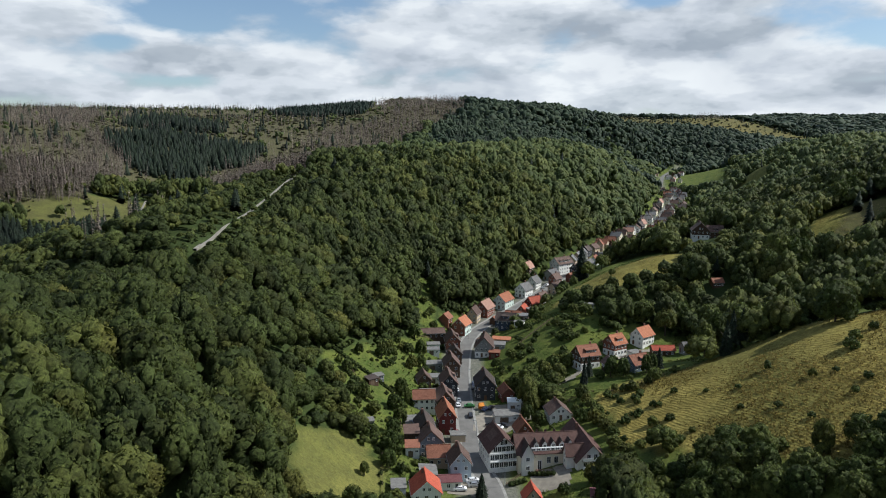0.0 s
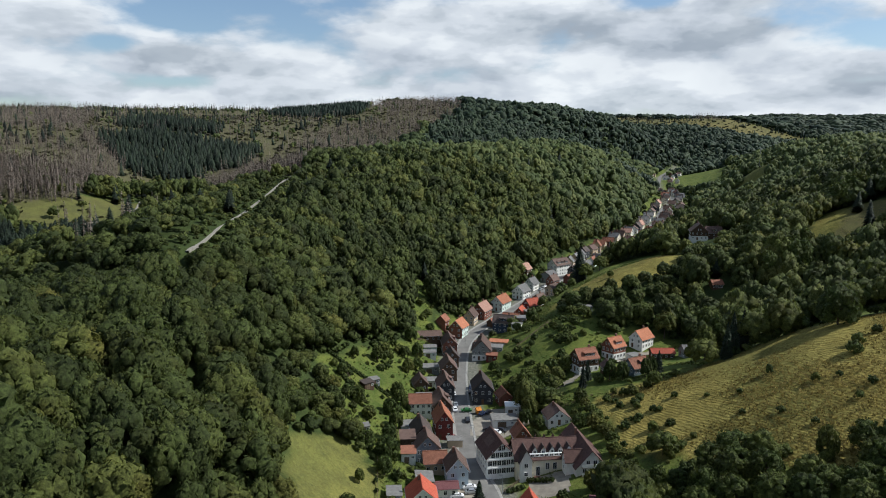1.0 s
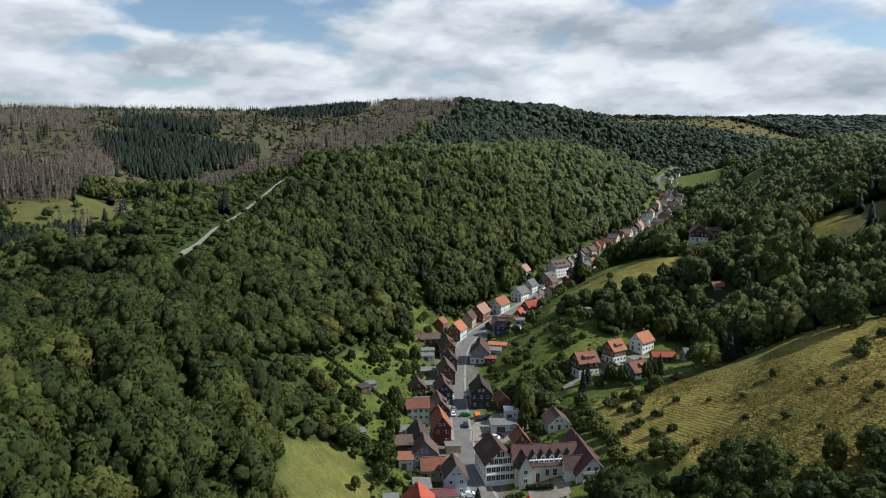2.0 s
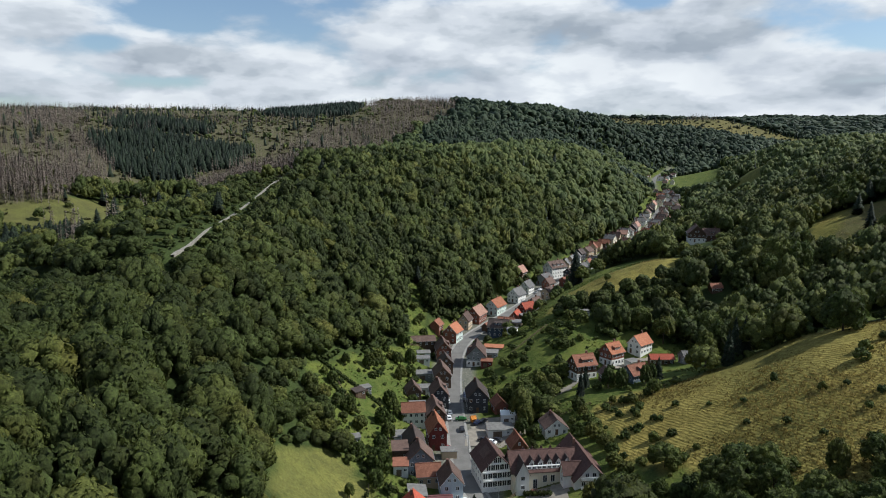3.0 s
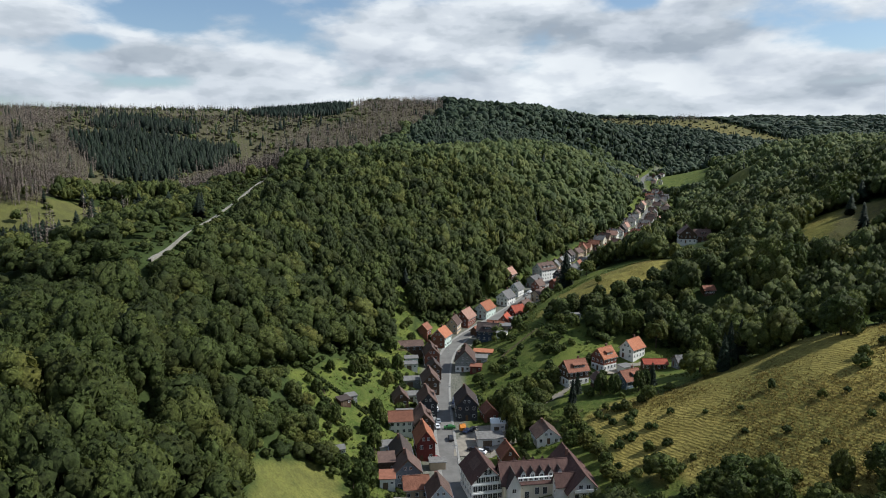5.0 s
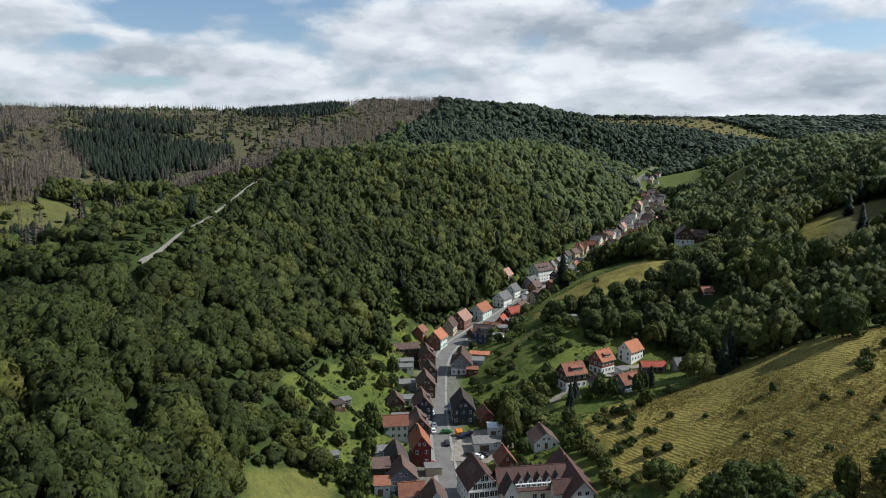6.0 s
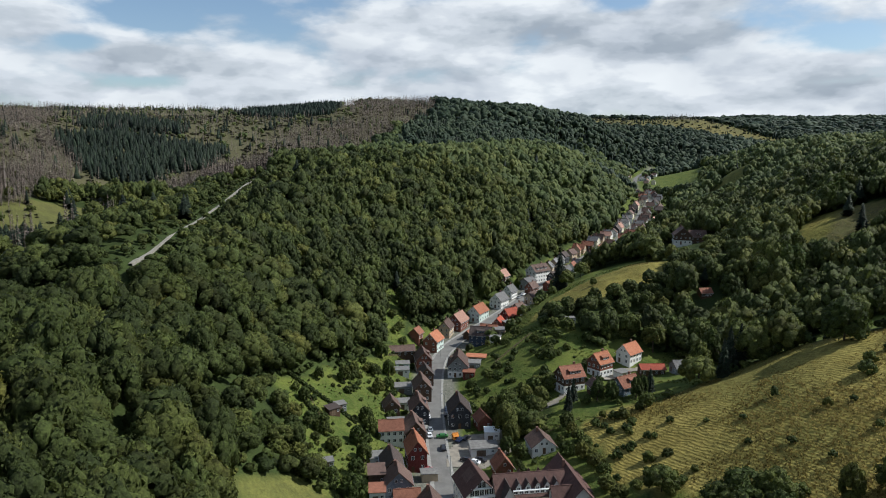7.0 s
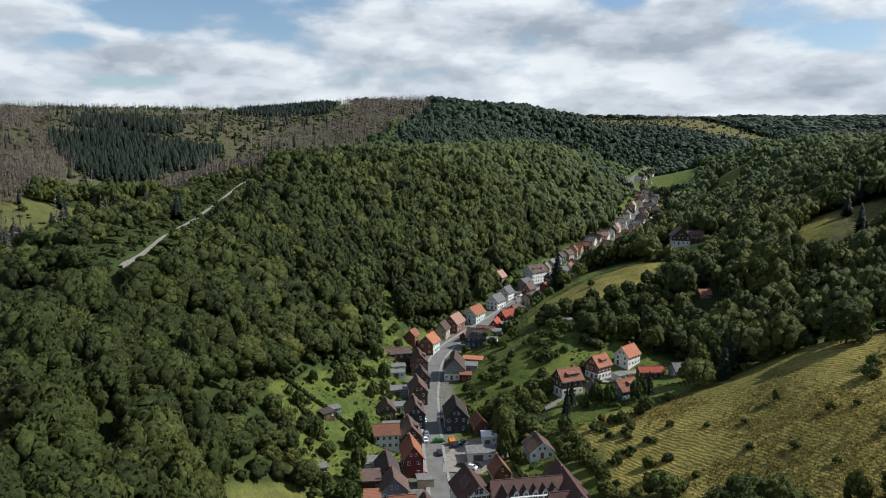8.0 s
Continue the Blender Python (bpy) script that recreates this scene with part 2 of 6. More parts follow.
def tile_material(name, a, b):
    """Roof tiles: courses across the slope, weathered in patches; each roof a little different."""
    s = Shade(name, rough=0.75, spec=0.25)
    w = s.N("ShaderNodeTexWave")
    w.wave_type, w.bands_direction = "BANDS", "Z"
    w.inputs["Scale"].default_value, w.inputs["Distortion"].default_value = 4.5, 0.4
    s.L(s.coord, w.inputs["Vector"])
    c = s.mix(s.ramp(s.noise(0.9, 5, 0.65), (0.34, 0.0), (0.66, 1.0)), a, b)
    c = s.mix(s.ramp(s.noise(6, 3, 0.7), (0.5, 0.0), (0.8, 0.55)), c, tuple(v * 0.55 for v in a))
    c = s.mix(1.0, c, s.ramp(w.outputs["Fac"], (0.0, 0.72), (0.35, 1.0)), "MULTIPLY")
    c = s.mix(1.0, c, s.ramp(s.chance(), (0.0, 0.78), (1.0, 1.2)), "MULTIPLY")
    s.colour(c).bump(w.outputs["Fac"], 0.5, 0.05)
    return s.mat


def board_material(name, a, b, bands="X", scale=6.0):
    """Boards or shingles in narrow lines."""
    s = Shade(name, rough=0.8, spec=0.2)
    w = s.N("ShaderNodeTexWave")
    w.wave_type, w.bands_direction = "BANDS", bands
    w.inputs["Scale"].default_value, w.inputs["Distortion"].default_value = scale, 0.5
    s.L(s.coord, w.inputs["Vector"])
    c = s.mix(s.ramp(s.noise(1.2, 5, 0.6), (0.35, 0.0), (0.65, 1.0)), a, b)
    c = s.mix(1.0, c, s.ramp(w.outputs["Fac"], (0.0, 0.7), (0.3, 1.0)), "MULTIPLY")
    s.colour(c).bump(w.outputs["Fac"], 0.4, 0.03)
    return s.mat


def plaster_material(name, c):
    s = Shade(name, rough=0.9, spec=0.15)
    dirt = s.noise(0.7, 5, 0.65, stretch=(1.6, 1.6, 0.5))
    d = s.mix(s.ramp(dirt, (0.4, 0.0), (0.75, 0.45)), c, tuple(v * 0.6 for v in c))
    s.colour(d).bump(s.noise(18, 3), 0.15, 0.02)
    return s.mat


def glass_material():
    s = Shade("window_glass", rough=0.08, spec=0.6)
    s.colour(s.mix(s.chance(), (0.012, 0.015, 0.018), (0.05, 0.055, 0.06)))
    return s.mat


def paint_material(name, c, rough=0.35, metal=0.0):
    s = Shade(name, rough=rough, metal=metal, spec=0.5)
    s.colour(s.mix(s.ramp(s.noise(1.5, 3), (0.4, 0.0), (0.8, 0.35)), c, tuple(v * 0.7 for v in c)))
    return s.mat


ROOF = {
    "brown": tile_material("brown_roof_tiles", (0.105, 0.067, 0.053), (0.150, 0.098, 0.080)),
    "inn": tile_material("plum_brown_roof_tiles", (0.092, 0.050, 0.043), (0.138, 0.078, 0.064)),
    "dark": tile_material("dark_roof_tiles", (0.060, 0.046, 0.042), (0.095, 0.072, 0.062)),
    "orange": tile_material("orange_roof_tiles", (0.34, 0.120, 0.060), (0.43, 0.18, 0.100)),
    "red": tile_material("red_roof_tiles", (0.36, 0.070, 0.042), (0.46, 0.11, 0.060)),
    "rust": tile_material("rust_roof_tiles", (0.20, 0.082, 0.050), (0.29, 0.125, 0.078)),
    "pink": tile_material("faded_pink_roof_tiles", (0.34, 0.185, 0.135), (0.42, 0.25, 0.19)),
    "grey": tile_material("grey_slate_roof", (0.14, 0.135, 0.13), (0.21, 0.205, 0.20)),
    "plum": tile_material("plum_metal_roof", (0.15, 0.055, 0.060), (0.20, 0.085, 0.085)),
}
WALL = {
    "white": plaster_material("white_plaster", (0.74, 0.73, 0.69)),
    "cream": plaster_material("cream_plaster", (0.70, 0.64, 0.50)),
    "tan": plaster_material("tan_plaster", (0.46, 0.36, 0.25)),
    "pale_blue": plaster_material("pale_blue_plaster", (0.42, 0.50, 0.56)),
    "mint": plaster_material("pale_green_plaster", (0.55, 0.64, 0.58)),
    "blue_slate": board_material("blue_slate_cladding", (0.12, 0.16, 0.20), (0.18, 0.225, 0.26), "Z", 5.0),
    "dark_slate": board_material("dark_slate_cladding", (0.035, 0.038, 0.045), (0.06, 0.063, 0.07), "Z", 5.0),
    "navy": board_material("navy_slate_cladding", (0.035, 0.052, 0.085), (0.06, 0.08, 0.12), "Z", 5.0),
    "brown_wood": board_material("brown_boards", (0.075, 0.045, 0.030), (0.115, 0.072, 0.048)),
    "red_wood": board_material("red_boards", (0.125, 0.026, 0.022), (0.165, 0.040, 0.032)),
    "rust_wood": board_material("red_brown_boards", (0.17, 0.065, 0.045), (0.23, 0.095, 0.065)),
    "grey_wood": board_material("grey_green_shingles", (0.20, 0.215, 0.21), (0.28, 0.295, 0.285), "Z", 5.0),
}
GLASS = glass_material()
TRIM = paint_material("white_window_paint", (0.78, 0.78, 0.76), 0.5)
WOOD_DOOR = board_material("door_wood", (0.10, 0.055, 0.03), (0.15, 0.085, 0.05))
BRICK = plain_material("chimney_brick", (0.13, 0.070, 0.052), (0.20, 0.11, 0.082), 4.0, 0.9, 0.3)
CONCRETE = plain_material("concrete", (0.23, 0.222, 0.205), (0.33, 0.32, 0.295), 0.8, 0.9, 0.2)
TARMAC_YARD = plain_material("paved_yard", (0.21, 0.185, 0.15), (0.29, 0.26, 0.21), 0.5, 0.9, 0.2)
FELT = plain_material("roofing_felt", (0.135, 0.130, 0.122), (0.215, 0.208, 0.195), 0.7, 0.9, 0.2)
METAL = paint_material("galvanised_metal", (0.45, 0.46, 0.47), 0.4, 0.8)
RUBBER = paint_material("tyre_rubber", (0.02, 0.02, 0.02), 0.8)
FENCE_WOOD = board_material("fence_wood", (0.12, 0.085, 0.055), (0.19, 0.14, 0.10))
# ---- landform: valley, ridges, shoulders and hollows as lines of (x, y, height) ----
ROAD = [(18, 60, 24), (13, 150, 26.5), (8, 204, 28), (2.7, 223, 29), (0, 250, 29.4), (-2, 285, 29.8), (-2.7, 320, 30.6), (-1, 355, 31.7), (5, 379, 32.9), (16, 400, 34.4),
        (31, 425, 36.5), (46, 453, 38.7), (63, 490, 41.3), (77, 515, 43), (122, 597, 48.3), (162, 664, 52.7), (193, 736, 57), (222, 820, 61.4), (259, 912, 66.3), (272, 1000, 67), (290, 1100, 68), (330, 1250, 70), (376, 1400, 77), (440, 1520, 86)]
LANDFORM = {
    "summit_ridge": [(-347, 1660, 212), (-234, 1600, 216), (-134, 1600, 223), (-24, 1550, 221), (48, 1500, 210), (114, 1450, 197), (147, 1400, 193), (196, 1400, 178), (248, 1450, 170), (326, 1500, 158), (384, 1550, 143), (434, 1600, 120)],
    "felled_head": [(357, 2300, 214), (491, 2350, 221), (621, 2300, 213), (694, 2150, 214), (759, 2150, 210), (815, 2080, 175), (861, 2000, 142), (960, 1900, 130)],
    "blue_ridge": [(1024, 2900, 228), (1240, 3000, 247), (1465, 3000, 243), (1684, 3000, 246), (2100, 3000, 250)],
    "behind_east_hill": [(560, 900, 118), (620, 1200, 105), (900, 1500, 130)],
    "valley_behind": [(40, -400, 12), (30, -150, 17), (20, 0, 21)],
    "west_foot": [(-35, 60, 40), (-36, 150, 40), (-36, 236, 40), (-32, 314, 41.5), (-18, 378, 44), (5, 430, 47), (45, 500, 52), (110, 640, 62), (180, 790, 72)],
    "east_foot": [(50, 60, 32), (40, 150, 33), (44, 222, 35), (36, 262, 35), (16, 312, 32.5), (22, 365, 36), (50, 425, 43), (95, 520, 51), (160, 620, 58), (235, 740, 64), (300, 880, 70)],
    "west_spur": [(-175, 60, 84), (-125, 110, 79), (-80, 155, 73), (-68, 200, 69), (-56, 232, 58), (-50, 262, 49)],
    "spur_hollow": [(-150, 215, 76), (-100, 240, 73), (-66, 270, 61), (-46, 292, 52)],
    "track_crest": [(-190, 200, 66), (-150, 245, 76), (-106, 269, 93), (-113, 330, 96), (-121, 409, 98.5), (-124, 460, 103.5), (-125, 508, 109.5), (-108, 580, 113), (-72, 665, 117.5), (20, 730, 119), (110, 789, 118), (168, 880, 108), (214, 969, 92), (240, 1030, 76)],
    "west_slope": [(-86, 281, 76), (-76, 330, 74), (-62, 372, 70), (-44, 431, 70), (-30, 480, 76), (5, 554, 85), (45, 600, 84), (85, 650, 85), (150, 760, 92), (195, 870, 84)],
    "west_shoulder": [(-60, 850, 112), (40, 930, 112), (110, 1020, 110), (-40, 1150, 150), (60, 1250, 160), (160, 1200, 128), (230, 1250, 100), (330, 1400, 92)],
    "side_valley": [(-330, 230, 60), (-270, 360, 66), (-213, 423, 76), (-250, 498, 73), (-262, 580, 80), (-258, 660, 86), (-200, 620, 95), (-190, 780, 100), (-150, 950, 122), (-180, 1150, 155)],
    "dead_wood_slope": [(-420, 480, 100), (-304, 547, 94), (-360, 640, 112), (-470, 760, 132), (-560, 950, 158)],
    "bald_knoll": [(-420, 900, 140), (-360, 1080, 152), (-310, 1200, 166), (-250, 1320, 178), (-286, 1500, 196), (-300, 1700, 222)],
    "north_plateau": [(-1500, 1500, 212), (-900, 1850, 222), (-600, 1850, 221), (-300, 2000, 216), (-40, 1900, 205), (200, 1900, 170)],
    "head_slope": [(420, 1700, 104), (478, 1620, 98), (446, 1800, 150), (529, 1850, 164), (613, 1850, 156), (693, 1800, 140), (745, 1690, 120)],
    "meadow_low": [(58, 60, 38), (60, 150, 40), (62, 205, 42), (66, 232, 43), (80, 250, 50), (104, 266, 55)],
    "meadow_mid": [(96, 60, 50), (92, 140, 52), (89, 198, 54.5), (102, 243, 60), (120, 262, 65)],
    "meadow_high": [(160, 60, 76), (145, 150, 75), (120, 210, 67), (130, 235, 71), (136, 258, 71), (180, 270, 78)],
    "east_hill": [(420, 60, 150), (330, 200, 125), (290, 330, 118), (300, 460, 124), (390, 640, 128), (470, 800, 132), (476, 980, 127), (452, 1077, 119), (440, 1200, 98), (520, 1350, 104), (600, 1500, 100)],
    "side_hollow": [(20, 292, 31), (48, 290, 40), (72, 314, 40.5), (98, 330, 43.5), (125, 345, 46), (165, 330, 58), (215, 350, 80)],
    "strip_spur": [(24, 322, 36), (50, 336, 49), (68, 374, 56.5), (90, 394, 63.5), (110, 412, 69), (124, 445, 66), (158, 500, 67), (205, 600, 74), (270, 725, 72), (310, 850, 74)],
    "strip_back": [(140, 378, 64), (178, 395, 70), (211, 420, 90), (240, 460, 97), (218, 505, 82), (265, 545, 102), (320, 640, 106)],
    "far_field": [(345, 1190, 69), (420, 1250, 78), (440, 1380, 84), (350, 1020, 68), (337, 863, 102)],
}


def along(line, step):
    """Points every step metres along a line of (x, y, height)."""
    out = []
    for a, b in zip(line, line[1:]):
        n = max(1, round(math.dist(a[:2], b[:2]) / step))
        out += [[a[k] + (b[k] - a[k]) * i / n for k in range(3)] for i in range(n)]
    return np.array(out + [list(line[-1])], float)


def smooth_line(line, step):
    """The same line, rounded by a Catmull-Rom curve."""
    p = [2 * np.array(line[0]) - line[1], *map(np.array, line), 2 * np.array(line[-1]) - line[-2]]
    out = []
    for a, b, c, d in zip(p, p[1:], p[2:], p[3:]):
        n = max(1, round(math.dist(b[:2], c[:2]) / step))
        for i in range(n):
            t = i / n
            out.append(0.5 * (2 * b + (c - a) * t + (2 * a - 5 * b + 4 * c - d) * t * t + (3 * b - a - 3 * c + d) * t ** 3))
    return np.array(out + [np.array(line[-1], float)], float)


ROAD_LINE = smooth_line(ROAD, 3.0)


def spline_kernel(r2):
    return 0.5 * r2 * np.log(r2 + 1e-9)


def fit_landform():
    """A thin-plate surface through the landform lines."""
    pts = [along(line, 55) for line in LANDFORM.values()] + [along(ROAD, 30)]
    rim = [(r * math.sin(a), 400 + r * math.cos(a), h) for r, h in ((3600, 225), (5200, 225)) for a in np.linspace(-math.pi, math.pi, 17)[:-1]]
    pts = np.concatenate(pts + [np.array(rim)])
    xy = pts[:, :2] / 100.0
    n = len(xy)
    k = spline_kernel(((xy[:, None] - xy[None]) ** 2).sum(-1)) + np.eye(n) * 0.012
    side = np.column_stack([np.ones(n), xy])
    full = np.block([[k, side], [side.T, np.zeros((3, 3))]])
    return xy, np.linalg.solve(full, np.concatenate([pts[:, 2], np.zeros(3)]))


LAND_XY, LAND_W = fit_landform()


def road_gap(x, y):
    """Distance to the road's middle line and the road's height there."""
    x, y = np.asarray(x, float).ravel(), np.asarray(y, float).ravel()
    best, height = np.full(x.shape, 1e9), np.zeros(x.shape)
    for a, b in zip(ROAD_LINE, ROAD_LINE[1:]):
        dx, dy = b[0] - a[0], b[1] - a[1]
        t = np.clip(((x - a[0]) * dx + (y - a[1]) * dy) / (dx * dx + dy * dy), 0, 1)
        d = np.hypot(x - a[0] - t * dx, y - a[1] - t * dy)
        near = d < best
        best[near], height[near] = d[near], (a[2] + t * (b[2] - a[2]))[near]
    return best, height


def land(x, y):
    """Height of the ground, for arrays."""
    x, y = np.asarray(x, float), np.asarray(y, float)
    fx, fy = x.ravel() / 100.0, y.ravel() / 100.0
    z = np.empty(fx.shape)
    for i in range(0, len(fx), 20000):
        s = slice(i, i + 20000)
        z[s] = spline_kernel((fx[s, None] - LAND_XY[:, 0]) ** 2 + (fy[s, None] - LAND_XY[:, 1]) ** 2) @ LAND_W[:-3] + LAND_W[-3] + LAND_W[-2] * fx[s] + LAND_W[-1] * fy[s]
    d, h = road_gap(x, y)
    k = np.clip((d - 7) / 15, 0, 1)
    k = k * k * (3 - 2 * k)
    return (h * (1 - k) + z * k).reshape(x.shape)


def ground_at(x, y):
    return float(land(np.array([x]), np.array([y]))[0])


# ---- what grows where ----
OPEN_LAND = {  # outlines of clearings, with the kind of ground
    "hay_meadow": ("dry", [(48, 262), (60, 264), (78, 264), (104, 274), (122, 270), (142, 256), (180, 262), (200, 200), (190, 120), (130, 140), (104, 156), (92, 166), (84, 178), (78, 192), (66, 200), (62, 206), (54, 214), (49, 222), (48, 244)]),
    "hay_patch": ("hay", [(-47, 192), (-46, 199), (-41, 210), (-35, 213), (-29, 211), (-26, 201), (-26, 186), (-32, 166), (-44, 166)]),
    "gardens": ("lush", [(-54, 264), (-46, 282), (-39, 300), (-31, 328), (-26, 350), (-12, 352), (-14, 150), (-28, 150), (-26, 206), (-30, 214), (-37, 224), (-41, 236), (-49, 250)]),
    "bank": ("lush", [(14, 312), (26, 336), (44, 366), (56, 358), (66, 342), (64, 322), (48, 310), (34, 296), (34, 282), (26, 300)]),
    "lawn": ("lush", [(35, 278), (44, 286), (52, 268), (42, 254), (32, 260)]),
    "street_gardens": ("lush", [(6, 298), (30, 300), (34, 330), (46, 366), (42, 384), (72, 436), (70, 468), (50, 446), (30, 415), (14, 395), (8, 345)]),
    "hamlet": ("lush", [(40, 284), (44, 308), (62, 326), (86, 338), (100, 326), (114, 300), (112, 284), (100, 272), (70, 264), (50, 258)]),
    "strip_field": ("straw", [(42, 378), (60, 410), (78, 420), (118, 436), (126, 412), (112, 388), (90, 377), (72, 370), (57, 375)]),
    "valley_side": ("lush", [(24, 340), (44, 366), (46, 384), (60, 410), (78, 420), (116, 434), (128, 450), (110, 480), (84, 470), (60, 436), (36, 392)]),
    "low_corner": ("lush", [(50, 206), (62, 210), (70, 203), (82, 195), (88, 181), (96, 169), (108, 159), (130, 150), (130, 110), (46, 110), (46, 190)]),
    "inn_grounds": ("lush", [(10, 186), (48, 186), (54, 206), (52, 226), (50, 255), (40, 258), (26, 264), (12, 276)]),
    "hollow_grass": ("lush", [(112, 282), (124, 274), (144, 259), (200, 266), (205, 296), (160, 312), (128, 308)]),
    "slant_field": ("straw", [(176, 398), (220, 447), (231, 438), (188, 389)]),
    # same field's brown dry grass, its shade put into the ground colour
    "slant_shaded": ("felled", [(188, 389), (231, 438), (247, 428), (238, 395), (206, 372)]),
    "glade": ("lush", [(-36, 396), (-25, 412), (-18, 384), (-16, 354), (-24, 354)]),
    "glade_high": ("lush", [(8, 446), (26, 470), (28, 452), (16, 440)]),
    "far_field": ("lush", [(296, 1010), (310, 1180), (345, 1340), (430, 1410), (500, 1390), (455, 1250), (400, 1130), (352, 1010)]),
    "valley_field": ("hay", [(222, 960), (236, 955), (232, 895), (214, 900)]),
    "east_field": ("hay", [(285, 800), (300, 850), (350, 880), (358, 850), (330, 805)]),
    "track_clearing": ("rough", [(-345, 470), (-330, 520), (-300, 560), (-268, 600), (-232, 560), (-175, 400), (-140, 300), (-165, 290), (-210, 380), (-280, 470)]),
    "bald_knoll": ("heath", [(-392, 1020), (-430, 1300), (-300, 1310), (-235, 1190), (-250, 1080), (-320, 1030)]),
    "upland": ("heath", [(-1500, 700), (-560, 560), (-300, 610), (-225, 700), (-160, 900), (-110, 1280), (-150, 1480), (-190, 1560), (-200, 2200), (-1500, 2200)]),
    "felled_plateau": ("heath", [(-1400, 900), (-600, 900), (-500, 1080), (-500, 1650), (-440, 1800), (-1400, 2000)]),
    "felled_head": ("felled", [(300, 2000), (290, 2420), (560, 2440), (800, 2260), (960, 2040), (900, 1850), (800, 1890), (700, 1925), (600, 1945), (480, 1960)]),
    "felled_slope": ("heath", [(-560, 640), (-430, 560), (-350, 640), (-400, 900), (-640, 900)]),
}
SPRUCE_WOOD = [[(-310, 395), (-300, 455), (-235, 440), (-195, 395), (-215, 365), (-270, 365)], [(-450, 870), (-410, 935), (-330, 950), (-262, 930), (-262, 830), (-285, 690), (-360, 740)],
               [(-512, 1030), (-505, 1130), (-372, 1130), (-360, 1030)],
               [(-440, 1560), (-440, 1760), (-240, 1760), (-205, 1420), (-290, 1400)]]
DEAD_WOOD = [[(-230, 1640), (-120, 1260), (-60, 1180), (-10, 1380), (0, 1500), (-60, 1640)], [(-262, 690), (-265, 830), (-230, 1020), (-215, 1130), (-110, 1280), (-70, 1160), (-105, 930), (-140, 760), (-125, 560), (-170, 520)],
             [(-620, 620), (-480, 900), (-420, 900), (-330, 720), (-300, 545), (-335, 500), (-460, 520)],
             [(-1000, 880), (-800, 1250), (-640, 1250), (-560, 1050), (-480, 900)],
             [(-230, 1560), (-230, 1690), (-10, 1690), (-30, 1540)], [(655, 2120), (650, 2190), (750, 2190), (735, 2120)]]


SCRUB = [[(-66, 205), (-62, 262), (-48, 262), (-38, 240), (-29, 214), (-46, 206), (-52, 190)], [(112, 384), (122, 420), (136, 470), (146, 494), (190, 494), (172, 430), (148, 388)], [(46, 352), (50, 384), (72, 378), (104, 388), (116, 380), (112, 352), (96, 340), (76, 338)], [(96, 516), (150, 610), (190, 690), (226, 760), (262, 740), (220, 660), (170, 580), (120, 500)], [(12, 286), (30, 306), (48, 310), (40, 280), (26, 262)]]
YOUNG_WOOD = [[(-200, 180), (-128, 222), (-98, 262), (-92, 330), (-100, 440), (-84, 500), (-130, 570), (-240, 620), (-300, 480), (-280, 300)]]


def inside(poly, x, y):
    hit = np.zeros(x.shape, bool)
    for (ax, ay), (bx, by) in zip(poly, poly[1:] + poly[:1]):
        if ay != by:
            hit ^= ((ay > y) != (by > y)) & (x < (bx - ax) * (y - ay) / (by - ay) + ax)
    return hit


def wobble(x, y, size):
    """Smooth uneven offsets, so that edges of woods and fields are not straight."""
    return np.sin(x / size + 1.3 * np.sin(y / size * 0.7)) * 0.6 + np.sin(y / size * 1.7 + x / size * 0.6) * 0.4


def kinds_of_ground(x, y):
    """Masks 0..1 of lush grass, dry hay, heath and yards, and where no wood grows."""
    out = {k: np.zeros(x.shape) for k in ("lush", "dry", "heath", "yard", "rough")}
    wx, wy = x + 2.5 * wobble(x, y, 9.0), y + 2.5 * wobble(y, x, 11.0)
    for kind, poly in OPEN_LAND.values():
        m = inside(poly, wx, wy)
        if kind == "hay":  # mown grass, half dry
            out["dry"][m], out["lush"][m], out["heath"][m] = 0.34, 1.0, 0.22
        elif kind == "straw":  # uncut, nearly dry
            out["dry"][m], out["lush"][m] = 0.72, 1.0
        elif kind == "rough":  # felled ground grown over with grass
            out["dry"][m], out["lush"][m], out["rough"][m] = 0.25, 0.5, 1.0
            out["heath"][m] = 0.35
        elif kind == "felled":
            out["dry"][m], out["heath"][m] = 0.7, 0.6
        else:
            out[kind][m] = 1.0
    for poly in DEAD_WOOD:
        out["heath"][inside(poly, wx, wy)] = 1.0
    d, _ = road_gap(x, y)
    d = d.reshape(x.shape)
    east = x > np.interp(y, ROAD_LINE[:, 1], ROAD_LINE[:, 0])
    wide = np.where(east, np.interp(y, [0, 190, 300, 360, 420, 480, 560, 800, 960, 1050], [24, 24, 20, 20, 22, 26, 30, 34, 30, 13]), np.interp(y, [0, 190, 330, 380, 420, 700, 960, 1050], [30, 26, 22, 18, 15, 18, 22, 12]))
    out["lush"] = np.maximum(out["lush"], (d < wide) * 1.0)
    out["yard"] = np.maximum(out["yard"], ((d < np.where(y > 520, 4.5, 9)) & (y > 150)) * 0.8)
    return out


# ---- ground: one sheet, fine near the village ----
def warp_axis(n, near, far, centre):
    u = np.linspace(-1, 1, n)
    return centre + near * u + (far - near) * np.sign(u) * np.abs(u) ** 5


